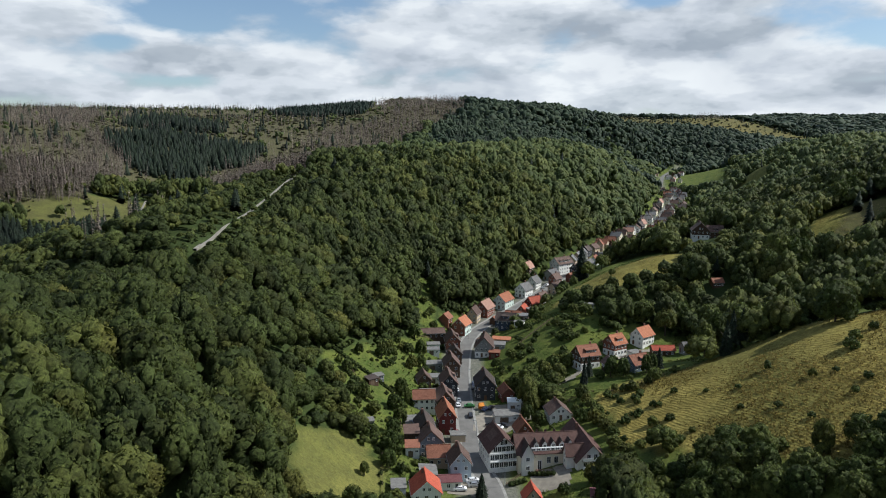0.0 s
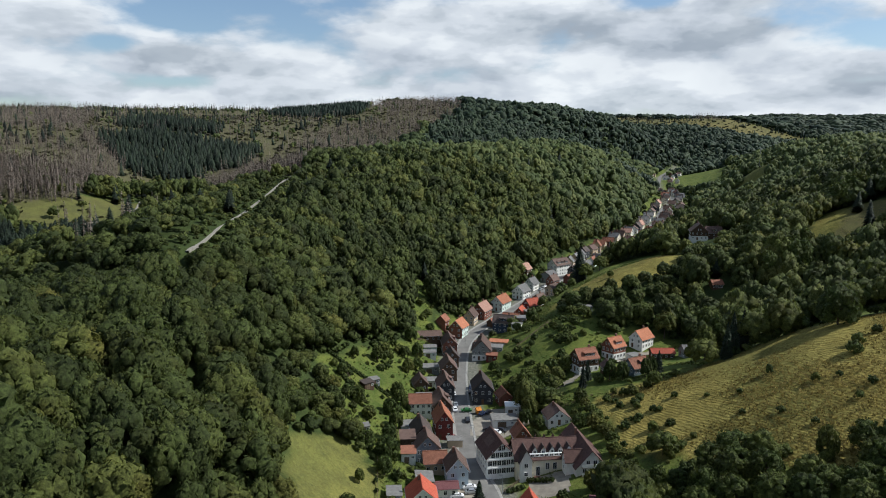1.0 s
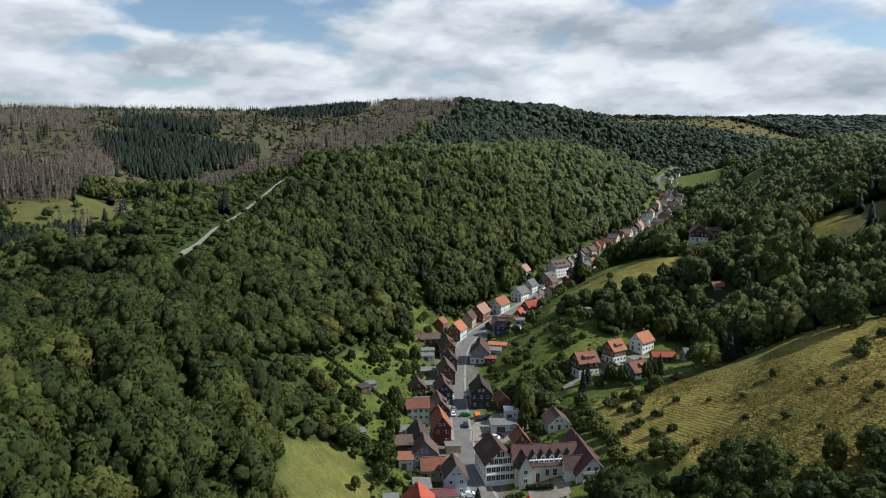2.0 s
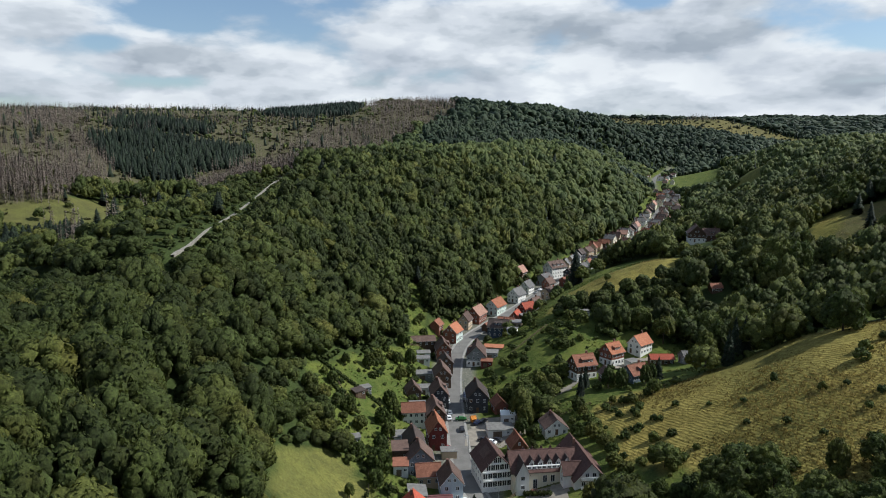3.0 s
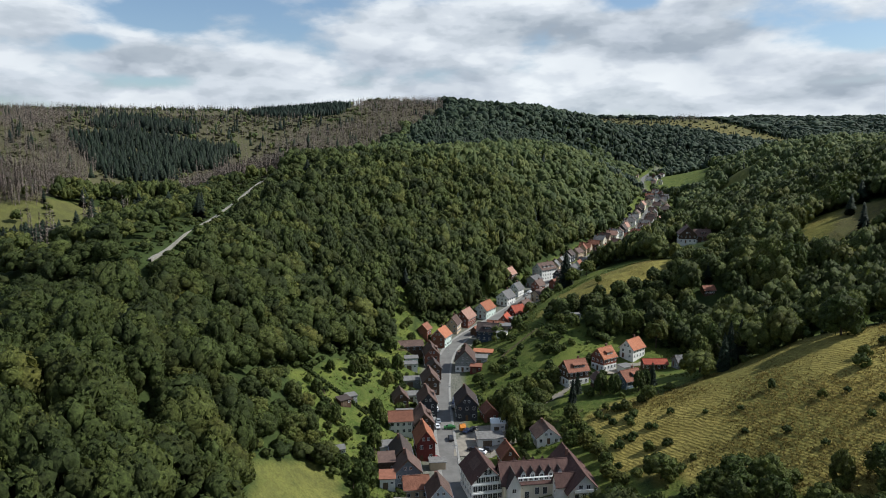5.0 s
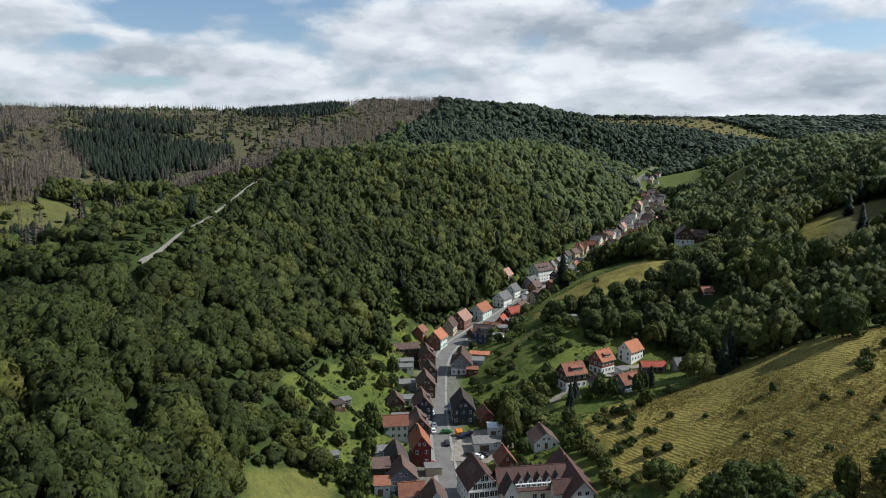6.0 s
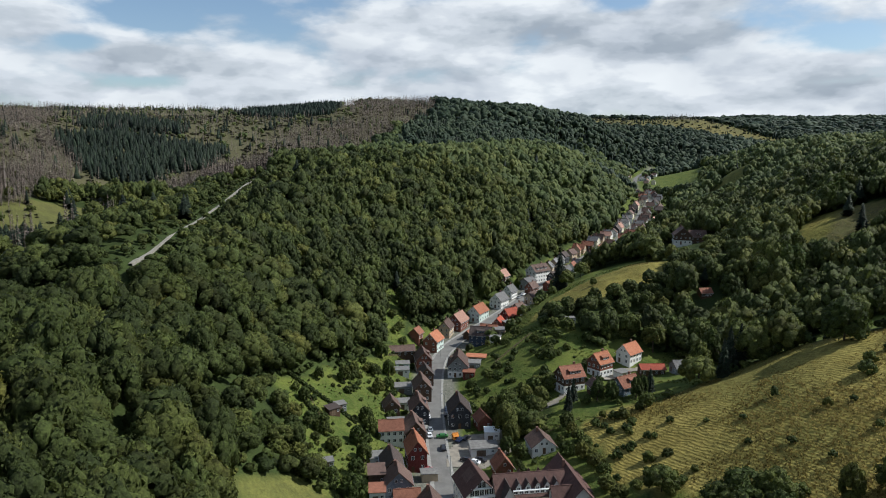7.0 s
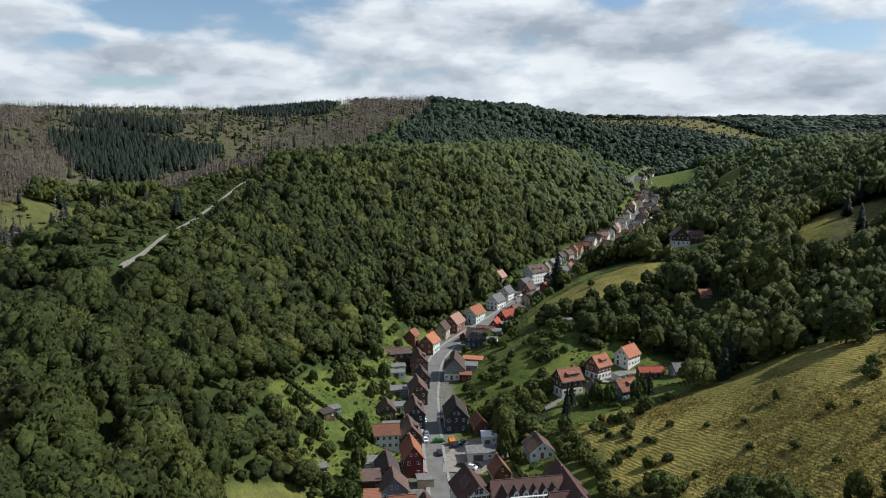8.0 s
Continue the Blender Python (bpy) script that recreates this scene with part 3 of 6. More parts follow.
def build_ground():
    gx, gy = warp_axis(331, 520, 4300, -20), warp_axis(361, 640, 4300, 480)
    X, Y = np.meshgrid(gx, gy)
    Z = land(X, Y)
    rough = wobble(X, Y, 6.0) * 0.25 + wobble(Y, X, 17.0) * 0.5
    d, _ = road_gap(X, Y)
    Z = Z + rough * np.clip((d.reshape(X.shape) - 14) / 20, 0, 1)
    Z = np.where(d.reshape(X.shape) < 7, Z - 0.12, Z)
    ny, nx = X.shape
    i = np.arange(ny - 1)[:, None] * nx + np.arange(nx - 1)[None]
    quads = np.stack([i, i + 1, i + nx + 1, i + nx], -1).reshape(-1, 4)
    me = bpy.data.meshes.new("ground")
    me.from_pydata(np.column_stack([X.ravel(), Y.ravel(), Z.ravel()]).tolist(), [], quads.tolist())
    for k, v in kinds_of_ground(X.ravel(), Y.ravel()).items():
        me.attributes.new(k, "FLOAT", "POINT").data.foreach_set("value", v.astype(np.float32))
    me.shade_smooth()
    me.materials.append(GROUND)
    return tagged(new("ground", me), "grassy and wooded valley ground with hay meadows and gardens", "ground", kind="structure")


build_ground()


def ribbon(name, line, width, lift, mat, label, category, kind="structure", skirt=0.3):
    """A strip along a line of points, with sides that go down into the ground."""
    verts, faces = [], []
    for k, p in enumerate(line):
        a, b = line[max(0, k - 1)], line[min(len(line) - 1, k + 1)]
        t = Vector((b[0] - a[0], b[1] - a[1], 0)).normalized()
        s = Vector((t.y, -t.x, 0)) * width / 2
        c = Vector((p[0], p[1], p[2] + lift))
        verts += [c - s - Vector((0, 0, skirt)), c - s, c + s, c + s - Vector((0, 0, skirt))]
        if k:
            o = 4 * (k - 1)
            faces += [(o + j, o + j + 1, o + j + 5, o + j + 4) for j in range(3)]
    me = bpy.data.meshes.new(name)
    me.from_pydata([tuple(v) for v in verts], [], faces)
    me.materials.append(mat)
    ob = new(name, me)
    return tagged(ob, label, category, kind=kind)


def beside(line, off, y0, y1):
    """A line that runs off metres to the right of another one."""
    out = []
    for k, p in enumerate(line):
        a, b = line[max(0, k - 1)], line[min(len(line) - 1, k + 1)]
        t = Vector((b[0] - a[0], b[1] - a[1], 0)).normalized()
        if y0 <= p[1] <= y1:
            out.append((p[0] + t.y * off, p[1] - t.x * off, p[2]))
    return out


ribbon("pavement", beside(ROAD_LINE, -3.55, 150, 520), 1.3, 0.18, CONCRETE, "pale concrete pavement with a raised kerb", "pavement")
ribbon("pavement", beside(ROAD_LINE, 3.35, 150, 520), 0.9, 0.17, CONCRETE, "narrow pale pavement with a raised kerb", "pavement")
ribbon("road", ROAD_LINE, 5.8, 0.06, ASPHALT, "grey asphalt village street winding up the valley", "road")


def drape(name, poly, mat, lift, label, category, step=0.8):
    """A thin paved sheet laid on the ground within an outline."""
    xs, ys = [p[0] for p in poly], [p[1] for p in poly]
    gx, gy = np.meshgrid(np.arange(min(xs), max(xs) + step, step), np.arange(min(ys), max(ys) + step, step))
    Z = land(gx, gy) + lift
    ny, nx = gx.shape
    ins = inside(poly, gx[:-1, :-1] + step / 2, gy[:-1, :-1] + step / 2)
    used, verts, faces = {}, [], []
    for j, i in zip(*np.where(ins)):
        f = []
        for c in (j * nx + i, j * nx + i + 1, (j + 1) * nx + i + 1, (j + 1) * nx + i):
            if c not in used:
                used[c] = len(verts)
                verts.append((float(gx.ravel()[c]), float(gy.ravel()[c]), float(Z.ravel()[c])))
            f.append(used[c])
        faces.append(f)
    me = bpy.data.meshes.new(name)
    me.from_pydata(verts, [], faces)
    me.materials.append(mat)
    return tagged(new(name, me), label, category, kind="structure")


drape("parking_lot", [(2, 249), (3, 262), (10, 274), (22, 274), (24, 256), (14, 247)], TARMAC_YARD, 0.16, "pale paved car park beside the street", "car park")
drape("inn_yard", [(19, 204), (20, 216), (33, 218), (31, 204)], TARMAC_YARD, 0.14, "paved forecourt before the inn", "yard")
drape("side_yard", [(-6, 203), (-5, 211), (4, 211), (6, 202)], TARMAC_YARD, 0.14, "paved parking yard beside the street", "yard")
drape("side_street", [(4.5, 196), (5, 214), (10.5, 212), (13, 194)], ASPHALT, 0.15, "asphalt mouth of the street before the inn", "road")
drape("hamlet_lane", [(43, 283), (47, 288), (58, 300), (70, 303), (78, 312), (84, 313), (82, 316), (74, 315), (66, 305), (56, 303), (44, 288), (36, 284), (36, 281)], TARMAC_YARD, 0.22, "narrow paved lane between the chalets", "lane")
TRACK = [(-106, 271, 0), (-107, 286, 0), (-110, 310, 0), (-114, 344, 0), (-120, 400, 0), (-124, 455, 0), (-125, 508, 0), (-120, 545, 0)]
SIDE_TRACK = [(-275, 600, 0), (-261, 555, 0), (-250, 510, 0), (-232, 460, 0), (-213, 423, 0), (-190, 380, 0), (-172, 345, 0)]
GRAVEL = plain_material("gravel_track", (0.20, 0.185, 0.155), (0.29, 0.27, 0.23), 0.8, 0.95, 0.3)
for path in (TRACK, SIDE_TRACK):
    pts = smooth_line(path, 4.0)
    pts[:, 2] = land(pts[:, 0], pts[:, 1])
    ribbon("forest_track", pts, 1.35, 0.45, GRAVEL, "pale gravel forest track along the hill crest", "track", skirt=1.5)


# ---- woods ----
rng = np.random.default_rng(7)


def ball(level):
    bm = bmesh.new()
    bmesh.ops.create_icosphere(bm, subdivisions=level, radius=1.0)
    v = np.array([p.co[:] for p in bm.verts])
    f = np.array([[p.index for p in q.verts] for q in bm.faces])
    bm.free()
    return v, f


def ripple(v, seed, freq):
    r = np.random.default_rng(seed + 500)
    k = r.normal(size=(9, 3)) * freq
    return np.sin(v @ k.T + r.uniform(0, 6.28, 9)).sum(1) / 3.0


def unit(a):
    return a / (np.linalg.norm(a, axis=1)[:, None] + 1e-9)


def broadleaf(seed, boughs, level, clumps, size):
    """A crown of unit height 1 and radius about 0.5: rounded boughs of foliage at uneven heights, with loose leaf clumps over them."""
    r = np.random.default_rng(seed)
    k = np.arange(boughs) + 0.5
    up = 1 - 1.35 * k / boughs  # spread evenly from the top down to the skirt
    turn = k * 2.39996 + r.normal(size=boughs) * 0.25
    d = np.column_stack([np.cos(turn) * np.sqrt(1 - up ** 2), np.sin(turn) * np.sqrt(1 - up ** 2), up])
    rad = r.uniform(0.6, 1.15, boughs) * 0.62 / boughs ** 0.5 + 0.05
    mid = d * (0.46 - 0.62 * rad * r.uniform(0.7, 1.15, boughs))[:, None]
    bv, bf = ball(level)
    V, F, NRM, n = [], [], [], 0
    for j in range(boughs):
        q = bv * (rad[j] * (1 + (0.13 if level else 0.05) * ripple(bv, seed * 31 + j, 3.2) + r.normal(size=len(bv)) * 0.05))[:, None] * r.uniform(0.82, 1.2, 3) + mid[j]
        c = q[bf].mean(1)
        keep = ((c - mid[j]) @ d[j] > -0.35 * rad[j]) & (c[:, 2] > -0.42)
        for i in range(boughs):
            if i != j:
                keep &= np.linalg.norm(c - mid[i], axis=1) > 0.80 * rad[i]
        used, idx = np.unique(bf[keep], return_inverse=True)
        V.append(q[used]); F.append(idx.reshape(-1, 3) + n)
        NRM.append(unit(unit(q[used] - mid[j]) * 0.8 + unit(q[used]) * 0.3 + r.normal(size=(len(used), 3)) * (0.2 if level else 0.38)))
        n += len(used)
    own = r.integers(0, boughs, clumps * 4)
    w = unit(r.normal(size=(clumps * 4, 3)) + d[own] * 0.9)
    spots = mid[own] + w * (rad[own] * r.uniform(0.92, 1.14, len(own)))[:, None]
    free = spots[:, 2] > -0.4
    for i in range(boughs):
        free &= (np.linalg.norm(spots - mid[i], axis=1) > 0.88 * rad[i])
    own, w, spots = own[free][:clumps], w[free][:clumps], spots[free][:clumps]
    m = len(own)
    out = unit(spots - mid[own])
    w = unit(w + r.normal(size=(m, 3)) * 0.55)
    a = unit(np.cross(w, r.normal(size=(m, 3))))
    b = np.cross(w, a)
    sa, sb = size * r.uniform(0.5, 1.4, (m, 1)), size * r.uniform(0.5, 1.4, (m, 1))
    bend = w * size * 0.5
    quad = np.stack([spots + a * sa - bend * r.uniform(0, 1, (m, 1)), spots + b * sb + bend * 0.3, spots - a * sa * r.uniform(0.5, 1, (m, 1)) - bend * r.uniform(0, 1, (m, 1)), spots - b * sb + bend * 0.3], 1)
    base = n + np.arange(m)[:, None] * 4
    faces = np.vstack(F + [base + np.array([[0, 1, 2]]), base + np.array([[0, 2, 3]])])
    v = np.vstack(V + [quad.reshape(-1, 3)])
    v[:, 2] += 0.5
    return v, faces, np.vstack(NRM + [np.repeat(unit(out * 0.7 + w * 0.5), 4, 0)])


def conifer(seed, tiers, sides, droop=0.35):
    """A spruce crown of unit height: tiers of drooping, jagged branches."""
    r = np.random.default_rng(seed)
    verts, faces, n = [], [], 0
    for k in range(tiers):
        t = k / tiers
        rad = 0.20 * (1 - t) ** 0.85 + 0.012
        z = 0.08 + 0.88 * t
        ang = (np.arange(sides * 2) + r.uniform()) * math.pi / sides
        rr = rad * np.where(np.arange(sides * 2) % 2, 0.68, 1.0) * r.uniform(0.75, 1.2, sides * 2)
        ring = np.column_stack([np.cos(ang) * rr, np.sin(ang) * rr, z - droop * rr * r.uniform(0.6, 1.3, sides * 2)])
        top = np.array([[0, 0, z + 1.25 / tiers]])
        verts += [top, ring]
        m = sides * 2
        faces.append(np.array([[n, n + 1 + j, n + 1 + (j + 1) % m] for j in range(m)]))
        n += m + 1
    return np.vstack(verts), np.vstack(faces)


def fir_clump(seed):
    """Three slender spruces of uneven height close together, for far woods."""
    r = np.random.default_rng(seed)
    V, F, n = [], [], 0
    for k in range(3):
        v, f = conifer(seed * 7 + k, 2, 3)
        h = r.uniform(0.7, 1.0)
        V.append(v * (0.55, 0.55, h) + (0.24 * math.cos(k * 2.1) + r.normal() * 0.05, 0.24 * math.sin(k * 2.1) + r.normal() * 0.05, 0))
        F.append(f + n)
        n += len(v)
    return np.vstack(V), np.vstack(F)


def bare_tree(seed, twigs):
    """A dead spruce of unit height: a thin stem with short, thin, drooping twigs."""
    r = np.random.default_rng(seed)
    verts, faces = [], []
    a = np.arange(3) * 2.094
    verts.append(np.vstack([np.column_stack([np.cos(a) * 0.014, np.sin(a) * 0.014, np.zeros(3)]), [[0, 0, 1.0]]]))
    faces.append(np.array([[0, 1, 3], [1, 2, 3], [2, 0, 3]]))
    n = 4
    for _ in range(twigs):
        z, ang = r.uniform(0.22, 0.95), r.uniform(0, 6.28)
        ln = 0.125 * (1.1 - z) ** 0.7 * r.uniform(0.6, 1.3)
        dx, dy = math.cos(ang), math.sin(ang)
        w = 0.022
        verts.append(np.array([[-dy * w, dx * w, z + 0.01], [dy * w, -dx * w, z - 0.012], [dx * ln, dy * ln, z - ln * r.uniform(0.1, 0.7)]]))
        faces.append(np.array([[n, n + 1, n + 2]]))
        n += 3
    return np.vstack(verts), np.vstack(faces)


def scatter_mesh(name, shapes, mat, x, y, z, height, width, tint, label, category="woodland", rounded=0.0):
    """All trees of one wood as one mesh, from a few shapes turned and stretched tree by tree."""
    pick = rng.integers(0, len(shapes), len(x))
    turn = rng.uniform(0, 6.283, len(x))
    V, F, T, NRM, base = [], [], [], [], 0
    for k, (v, f, *given) in enumerate(shapes):
        m = np.where(pick == k)[0]
        if not len(m):
            continue
        c, s = np.cos(turn[m])[:, None], np.sin(turn[m])[:, None]
        w, h = width[m][:, None], height[m][:, None]
        lean = rng.normal(size=(len(m), 2)) * 0.05
        px = (v[:, 0] * c - v[:, 1] * s) * w + x[m][:, None] + lean[:, :1] * v[:, 2] * h
        py = (v[:, 0] * s + v[:, 1] * c) * w + y[m][:, None] + lean[:, 1:] * v[:, 2] * h
        pz = v[:, 2] * h + z[m][:, None]
        V.append(np.stack([px, py, pz], -1).reshape(-1, 3))
        F.append((f[None] + (np.arange(len(m)) * len(v))[:, None, None] + base).reshape(-1, 3))
        T.append(np.repeat(tint[m], len(v)))
        if rounded:
            q = given[0] if given else crown_normals(v, f, rounded)
            NRM.append(np.stack([q[:, 0] * c - q[:, 1] * s, q[:, 0] * s + q[:, 1] * c, np.broadcast_to(q[:, 2], c.shape[:1] + (len(v),))], -1).reshape(-1, 3))
        base += len(m) * len(v)
    V, F, T = np.vstack(V).astype(np.float32), np.vstack(F).astype(np.int32), np.concatenate(T).astype(np.float32)
    me = bpy.data.meshes.new(name)
    me.vertices.add(len(V)); me.vertices.foreach_set("co", V.ravel())
    me.loops.add(F.size); me.loops.foreach_set("vertex_index", F.ravel())
    me.polygons.add(len(F)); me.polygons.foreach_set("loop_start", np.arange(0, F.size, 3, dtype=np.int32))
    me.update(calc_edges=True)
    me.attributes.new("tint", "FLOAT", "POINT").data.foreach_set("value", T)
    if NRM:
        me.attributes.new("custom_normal", "FLOAT_VECTOR", "POINT").data.foreach_set("vector", np.vstack(NRM).astype(np.float32).ravel())
    me.materials.append(mat)
    return tagged(new(name, me), label, category, kind="stuff")


def crown_normals(v, f, share):
    """Normals between each leaf's own and the crown's, so that a crown is lit as one round mass."""
    own = np.zeros_like(v)
    n = np.cross(v[f[:, 1]] - v[f[:, 0]], v[f[:, 2]] - v[f[:, 0]])
    n /= np.linalg.norm(n, axis=1)[:, None] + 1e-9
    out = v - np.array([0, 0, 0.38])
    out /= np.linalg.norm(out, axis=1)[:, None] + 1e-9
    for k in range(3):
        np.add.at(own, f[:, k], n * np.sign((n * out[f[:, k]]).sum(1) + 1e-6)[:, None])
    own /= np.linalg.norm(own, axis=1)[:, None] + 1e-9
    m = out * share + own * (1 - share)
    return m / (np.linalg.norm(m, axis=1)[:, None] + 1e-9)


def spread(x0, x1, y0, y1, gap):
    """Uneven places about gap metres apart."""
    gx, gy = np.meshgrid(np.arange(x0, x1, gap), np.arange(y0, y1, gap * 0.87))
    gx = gx + (np.arange(gx.shape[0]) % 2)[:, None] * gap / 2
    return (gx + rng.uniform(-0.38, 0.38, gx.shape) * gap).ravel(), (gy + rng.uniform(-0.38, 0.38, gy.shape) * gap).ravel()


def sort_woods(x, y):
    """Masks of the places where broadleaf, spruce and dead spruce grow."""
    g = kinds_of_ground(x, y)
    bare = ((g["lush"] + g["dry"] + g["yard"]) > 0.5) & (g["rough"] < 0.5)
    for cx, cy, r in ((162, 500, 18), (157, 486, 17), (150, 468, 16), (145, 452, 15), (139, 436, 12), (172, 488, 14), (128, 372, 7), (125, 364, 8), (121, 355, 7), (97, 346, 6), (60, 352, 5), (40, 483, 9), (42, 474, 8), (-18, 352, 10), (-12, 376, 8)):  # round houses
        bare |= np.hypot(x - cx, y - cy) < r
    spruce, dead = np.zeros(x.shape, bool), np.zeros(x.shape, bool)
    wx, wy = x + 9 * wobble(x, y, 30.0), y + 9 * wobble(y, x, 37.0)
    for p in SPRUCE_WOOD:
        spruce |= inside(p, wx, wy)
    for p in DEAD_WOOD:
        dead |= inside(p, wx, wy)
    dead &= ~spruce & ((wobble(wx, wy, 42.0) < 0.3) | (x > -200))  # gaps where the stands were felled
    heath = ((g["heath"] > 0.5) | (g["rough"] > 0.5)) & ~spruce
    bare &= ~dead
    return bare, spruce, dead, heath


def wood_tint(x, y):
    return np.clip(0.48 + 0.24 * wobble(x, y, 60.0) + rng.normal(size=x.shape) * 0.24, 0, 1)


NEAR_CROWNS = [broadleaf(s, 22, 1, 440, 0.034) for s in range(7)]
MID_CROWNS = [broadleaf(20 + s, 12, 0, 64, 0.066) for s in range(7)]
MID_FINE_CROWNS = [broadleaf(30 + s, 24, 0, 110, 0.052) for s in range(6)]
FAR_CROWNS = [broadleaf(40 + s, 6, 0, 5, 0.10) for s in range(6)]
COARSE_CROWNS = [broadleaf(50 + s, 2, 0, 2, 0.13) for s in range(6)]
SPRUCES = [conifer(s, 11, 7) for s in range(4)]
FAR_SPRUCES = [conifer(s, 2, 3) for s in range(4)]
FIR_CLUMPS = [fir_clump(90 + s) for s in range(6)]
BARE_TREES = [bare_tree(s, 36) for s in range(5)]
FAR_BARE = [bare_tree(s, 12) for s in range(5)]


def within_any(polys, x, y):
    m = np.zeros(x.shape, bool)
    for p in polys:
        m |= inside(p, x, y)
    return m


def near_track(x, y, more=0.0):
    d = np.full(x.shape, 1e9)
    for path, wide in ((TRACK, 2.2), (SIDE_TRACK, 4.0)):
        for p in smooth_line(path, 3.0):
            d = np.minimum(d, np.hypot(x - p[0], y - p[1]) - wide)
    return d < more


FARTHEST = ("farthest", "horizon")


def grow_woods():
    zones = [("near", -330, 330, 40, 345, 7.6), ("mid", -420, 460, 345, 640, 6.8), ("far", -760, 800, 640, 1250, 7.6), ("farthest", -1500, 1800, 1250, 2150, 9.6), ("horizon", -1500, 2200, 2150, 3150, 21.0)]
    for zone, x0, x1, y0, y1, gap in zones:
        x, y = spread(x0, x1, y0, y1, gap)
        bare, spruce, dead, heath = sort_woods(x, y)
        if zone in ("near", "mid"):
            bare |= near_track(x, y)
        broad = ~(bare | spruce | dead | heath)
        odd = rng.uniform(size=x.shape)
        shaded_hills = (y > 900) & (x > -60) & ((x < 262) | (y > 1400))  # woods behind the crest, coloured dark in place of shade
        # spruces are set among them to darken the far hills, standing for shade
        far_fir = broad & shaded_hills & (odd < 0.4) | broad & (y > 1330) & (odd < 0.25)
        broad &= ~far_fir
        broad |= heath & (odd < (0.09 if zone in ("near", "mid") else 0.03)) & ~bare
        fir = (spruce & ~bare) | far_fir | (broad & (odd > 0.985) & (zone in ("mid", "far"))) | (heath & (odd > 0.09) & (odd < 0.115))
        broad &= ~fir
        # slopes that fall away to the north are thinly drawn
        away = (land(x, y + 12) - land(x, y) < -1.2) & (y > 640) & (odd * 7 % 1 < 0.85)
        aside = (np.abs(x) > 0.68 * y + 60) & (odd * 11 % 1 < (0.92 if y0 > 600 else 0.4))
        broad &= ~(away | aside)
        fir &= ~(away | aside)
        broad &= ~(within_any(YOUNG_WOOD, x, y) & (odd > 0.85) & (x < -118))
        dead_keep = ((dead & (odd > 0.12)) | (heath & ~dead & (odd > (0.90 if zone in ("far", "farthest", "horizon") else 0.985)))) & ~bare
        for what, m in (("broad", broad), ("spruce", fir), ("dead", dead_keep)):
            if not m.any():
                continue
            tx, ty = x[m], y[m]
            if what == "dead":  # dead stands are dense
                n = 4 if zone in ("near", "mid") else 2
                tx = np.concatenate([tx + rng.uniform(-4, 4, tx.shape) for _ in range(n)]); ty = np.concatenate([ty + rng.uniform(-4, 4, ty.shape) for _ in range(n)])
            tz = land(tx, ty) - 0.4
            if what == "broad":
                low = within_any(SCRUB, tx, ty)
                young = within_any(YOUNG_WOOD, tx, ty)
                size = np.where(low, 0.5, np.where(young, 0.58, 1.0)) * np.where(heath[m], 0.5, 1.0)
                size = np.where(near_track(tx, ty, 8.0), np.minimum(size, 0.22), size)  # bushes line the tracks
                size = size * np.clip(1 + 0.14 * wobble(tx, ty, 23.0) + rng.normal(size=tx.shape) * 0.23, 0.55, 1.5)
                h = 12.8 * size
                w = rng.triangular(5.6, 9.5, 14.0, tx.shape) * (gap / 7.0) ** (0.9 if zone not in FARTHEST else 1.0) * np.clip(size, 0.15, 1.3) ** 0.6
                # trees beyond the valley's sides are simpler
                fine, plain = {"near": (NEAR_CROWNS, MID_CROWNS), "mid": (MID_CROWNS, FAR_CROWNS), "far": (FAR_CROWNS, COARSE_CROWNS), "farthest": (COARSE_CROWNS, COARSE_CROWNS), "horizon": (COARSE_CROWNS, COARSE_CROWNS)}[zone]
                core = (np.abs(tx) < 0.625 * ty + 8) & (ty > 95) & ((zone != "near") | (np.hypot(tx, ty) < 305))
                hid = np.abs(tx) > 0.64 * ty + 25
                # trees behind the crest take the leaves that have shade in their colour
                far_shaded = shaded_hills[m]
                for crowns, k, dark in ((MID_FINE_CROWNS if zone == "mid" else fine, core & ~far_shaded & (ty < 430), False), (fine, core & ~far_shaded & (ty >= 430), False), (fine, core & far_shaded, True), (plain, ~core & ~hid, False), (COARSE_CROWNS, hid, False)):
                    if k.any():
                        scatter_mesh("beech_wood", crowns, BEECH if zone in ("near", "mid") else SHADED_FAR if dark else BEECH_FAR, tx[k], ty[k], tz[k] + 0.6, h[k], w[k], wood_tint(tx[k], ty[k]), "far hillside wood with shade put into its leaf colour" if dark else "dense green beech wood covering the hillside", rounded=0.45)
            elif what == "spruce":
                h = rng.uniform(10, 16, tx.shape) * np.clip(1 + 0.2 * wobble(tx, ty, 40.0), 0.6, 1.3) if zone not in FARTHEST else rng.uniform(10, 15, tx.shape)
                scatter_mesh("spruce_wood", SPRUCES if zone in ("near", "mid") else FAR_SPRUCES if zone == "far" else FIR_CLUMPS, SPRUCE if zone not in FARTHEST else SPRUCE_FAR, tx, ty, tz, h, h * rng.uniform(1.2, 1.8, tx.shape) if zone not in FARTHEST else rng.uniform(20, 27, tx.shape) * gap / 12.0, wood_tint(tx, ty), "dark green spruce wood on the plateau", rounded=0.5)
            else:
                h = rng.uniform(12, 21, tx.shape)
                scatter_mesh("dead_spruce_wood", BARE_TREES if zone in ("near", "mid") else FAR_BARE, BARE, tx, ty, tz, h, h * 0.95, wood_tint(tx, ty), "grey-brown stand of dead bare spruces")


grow_woods()


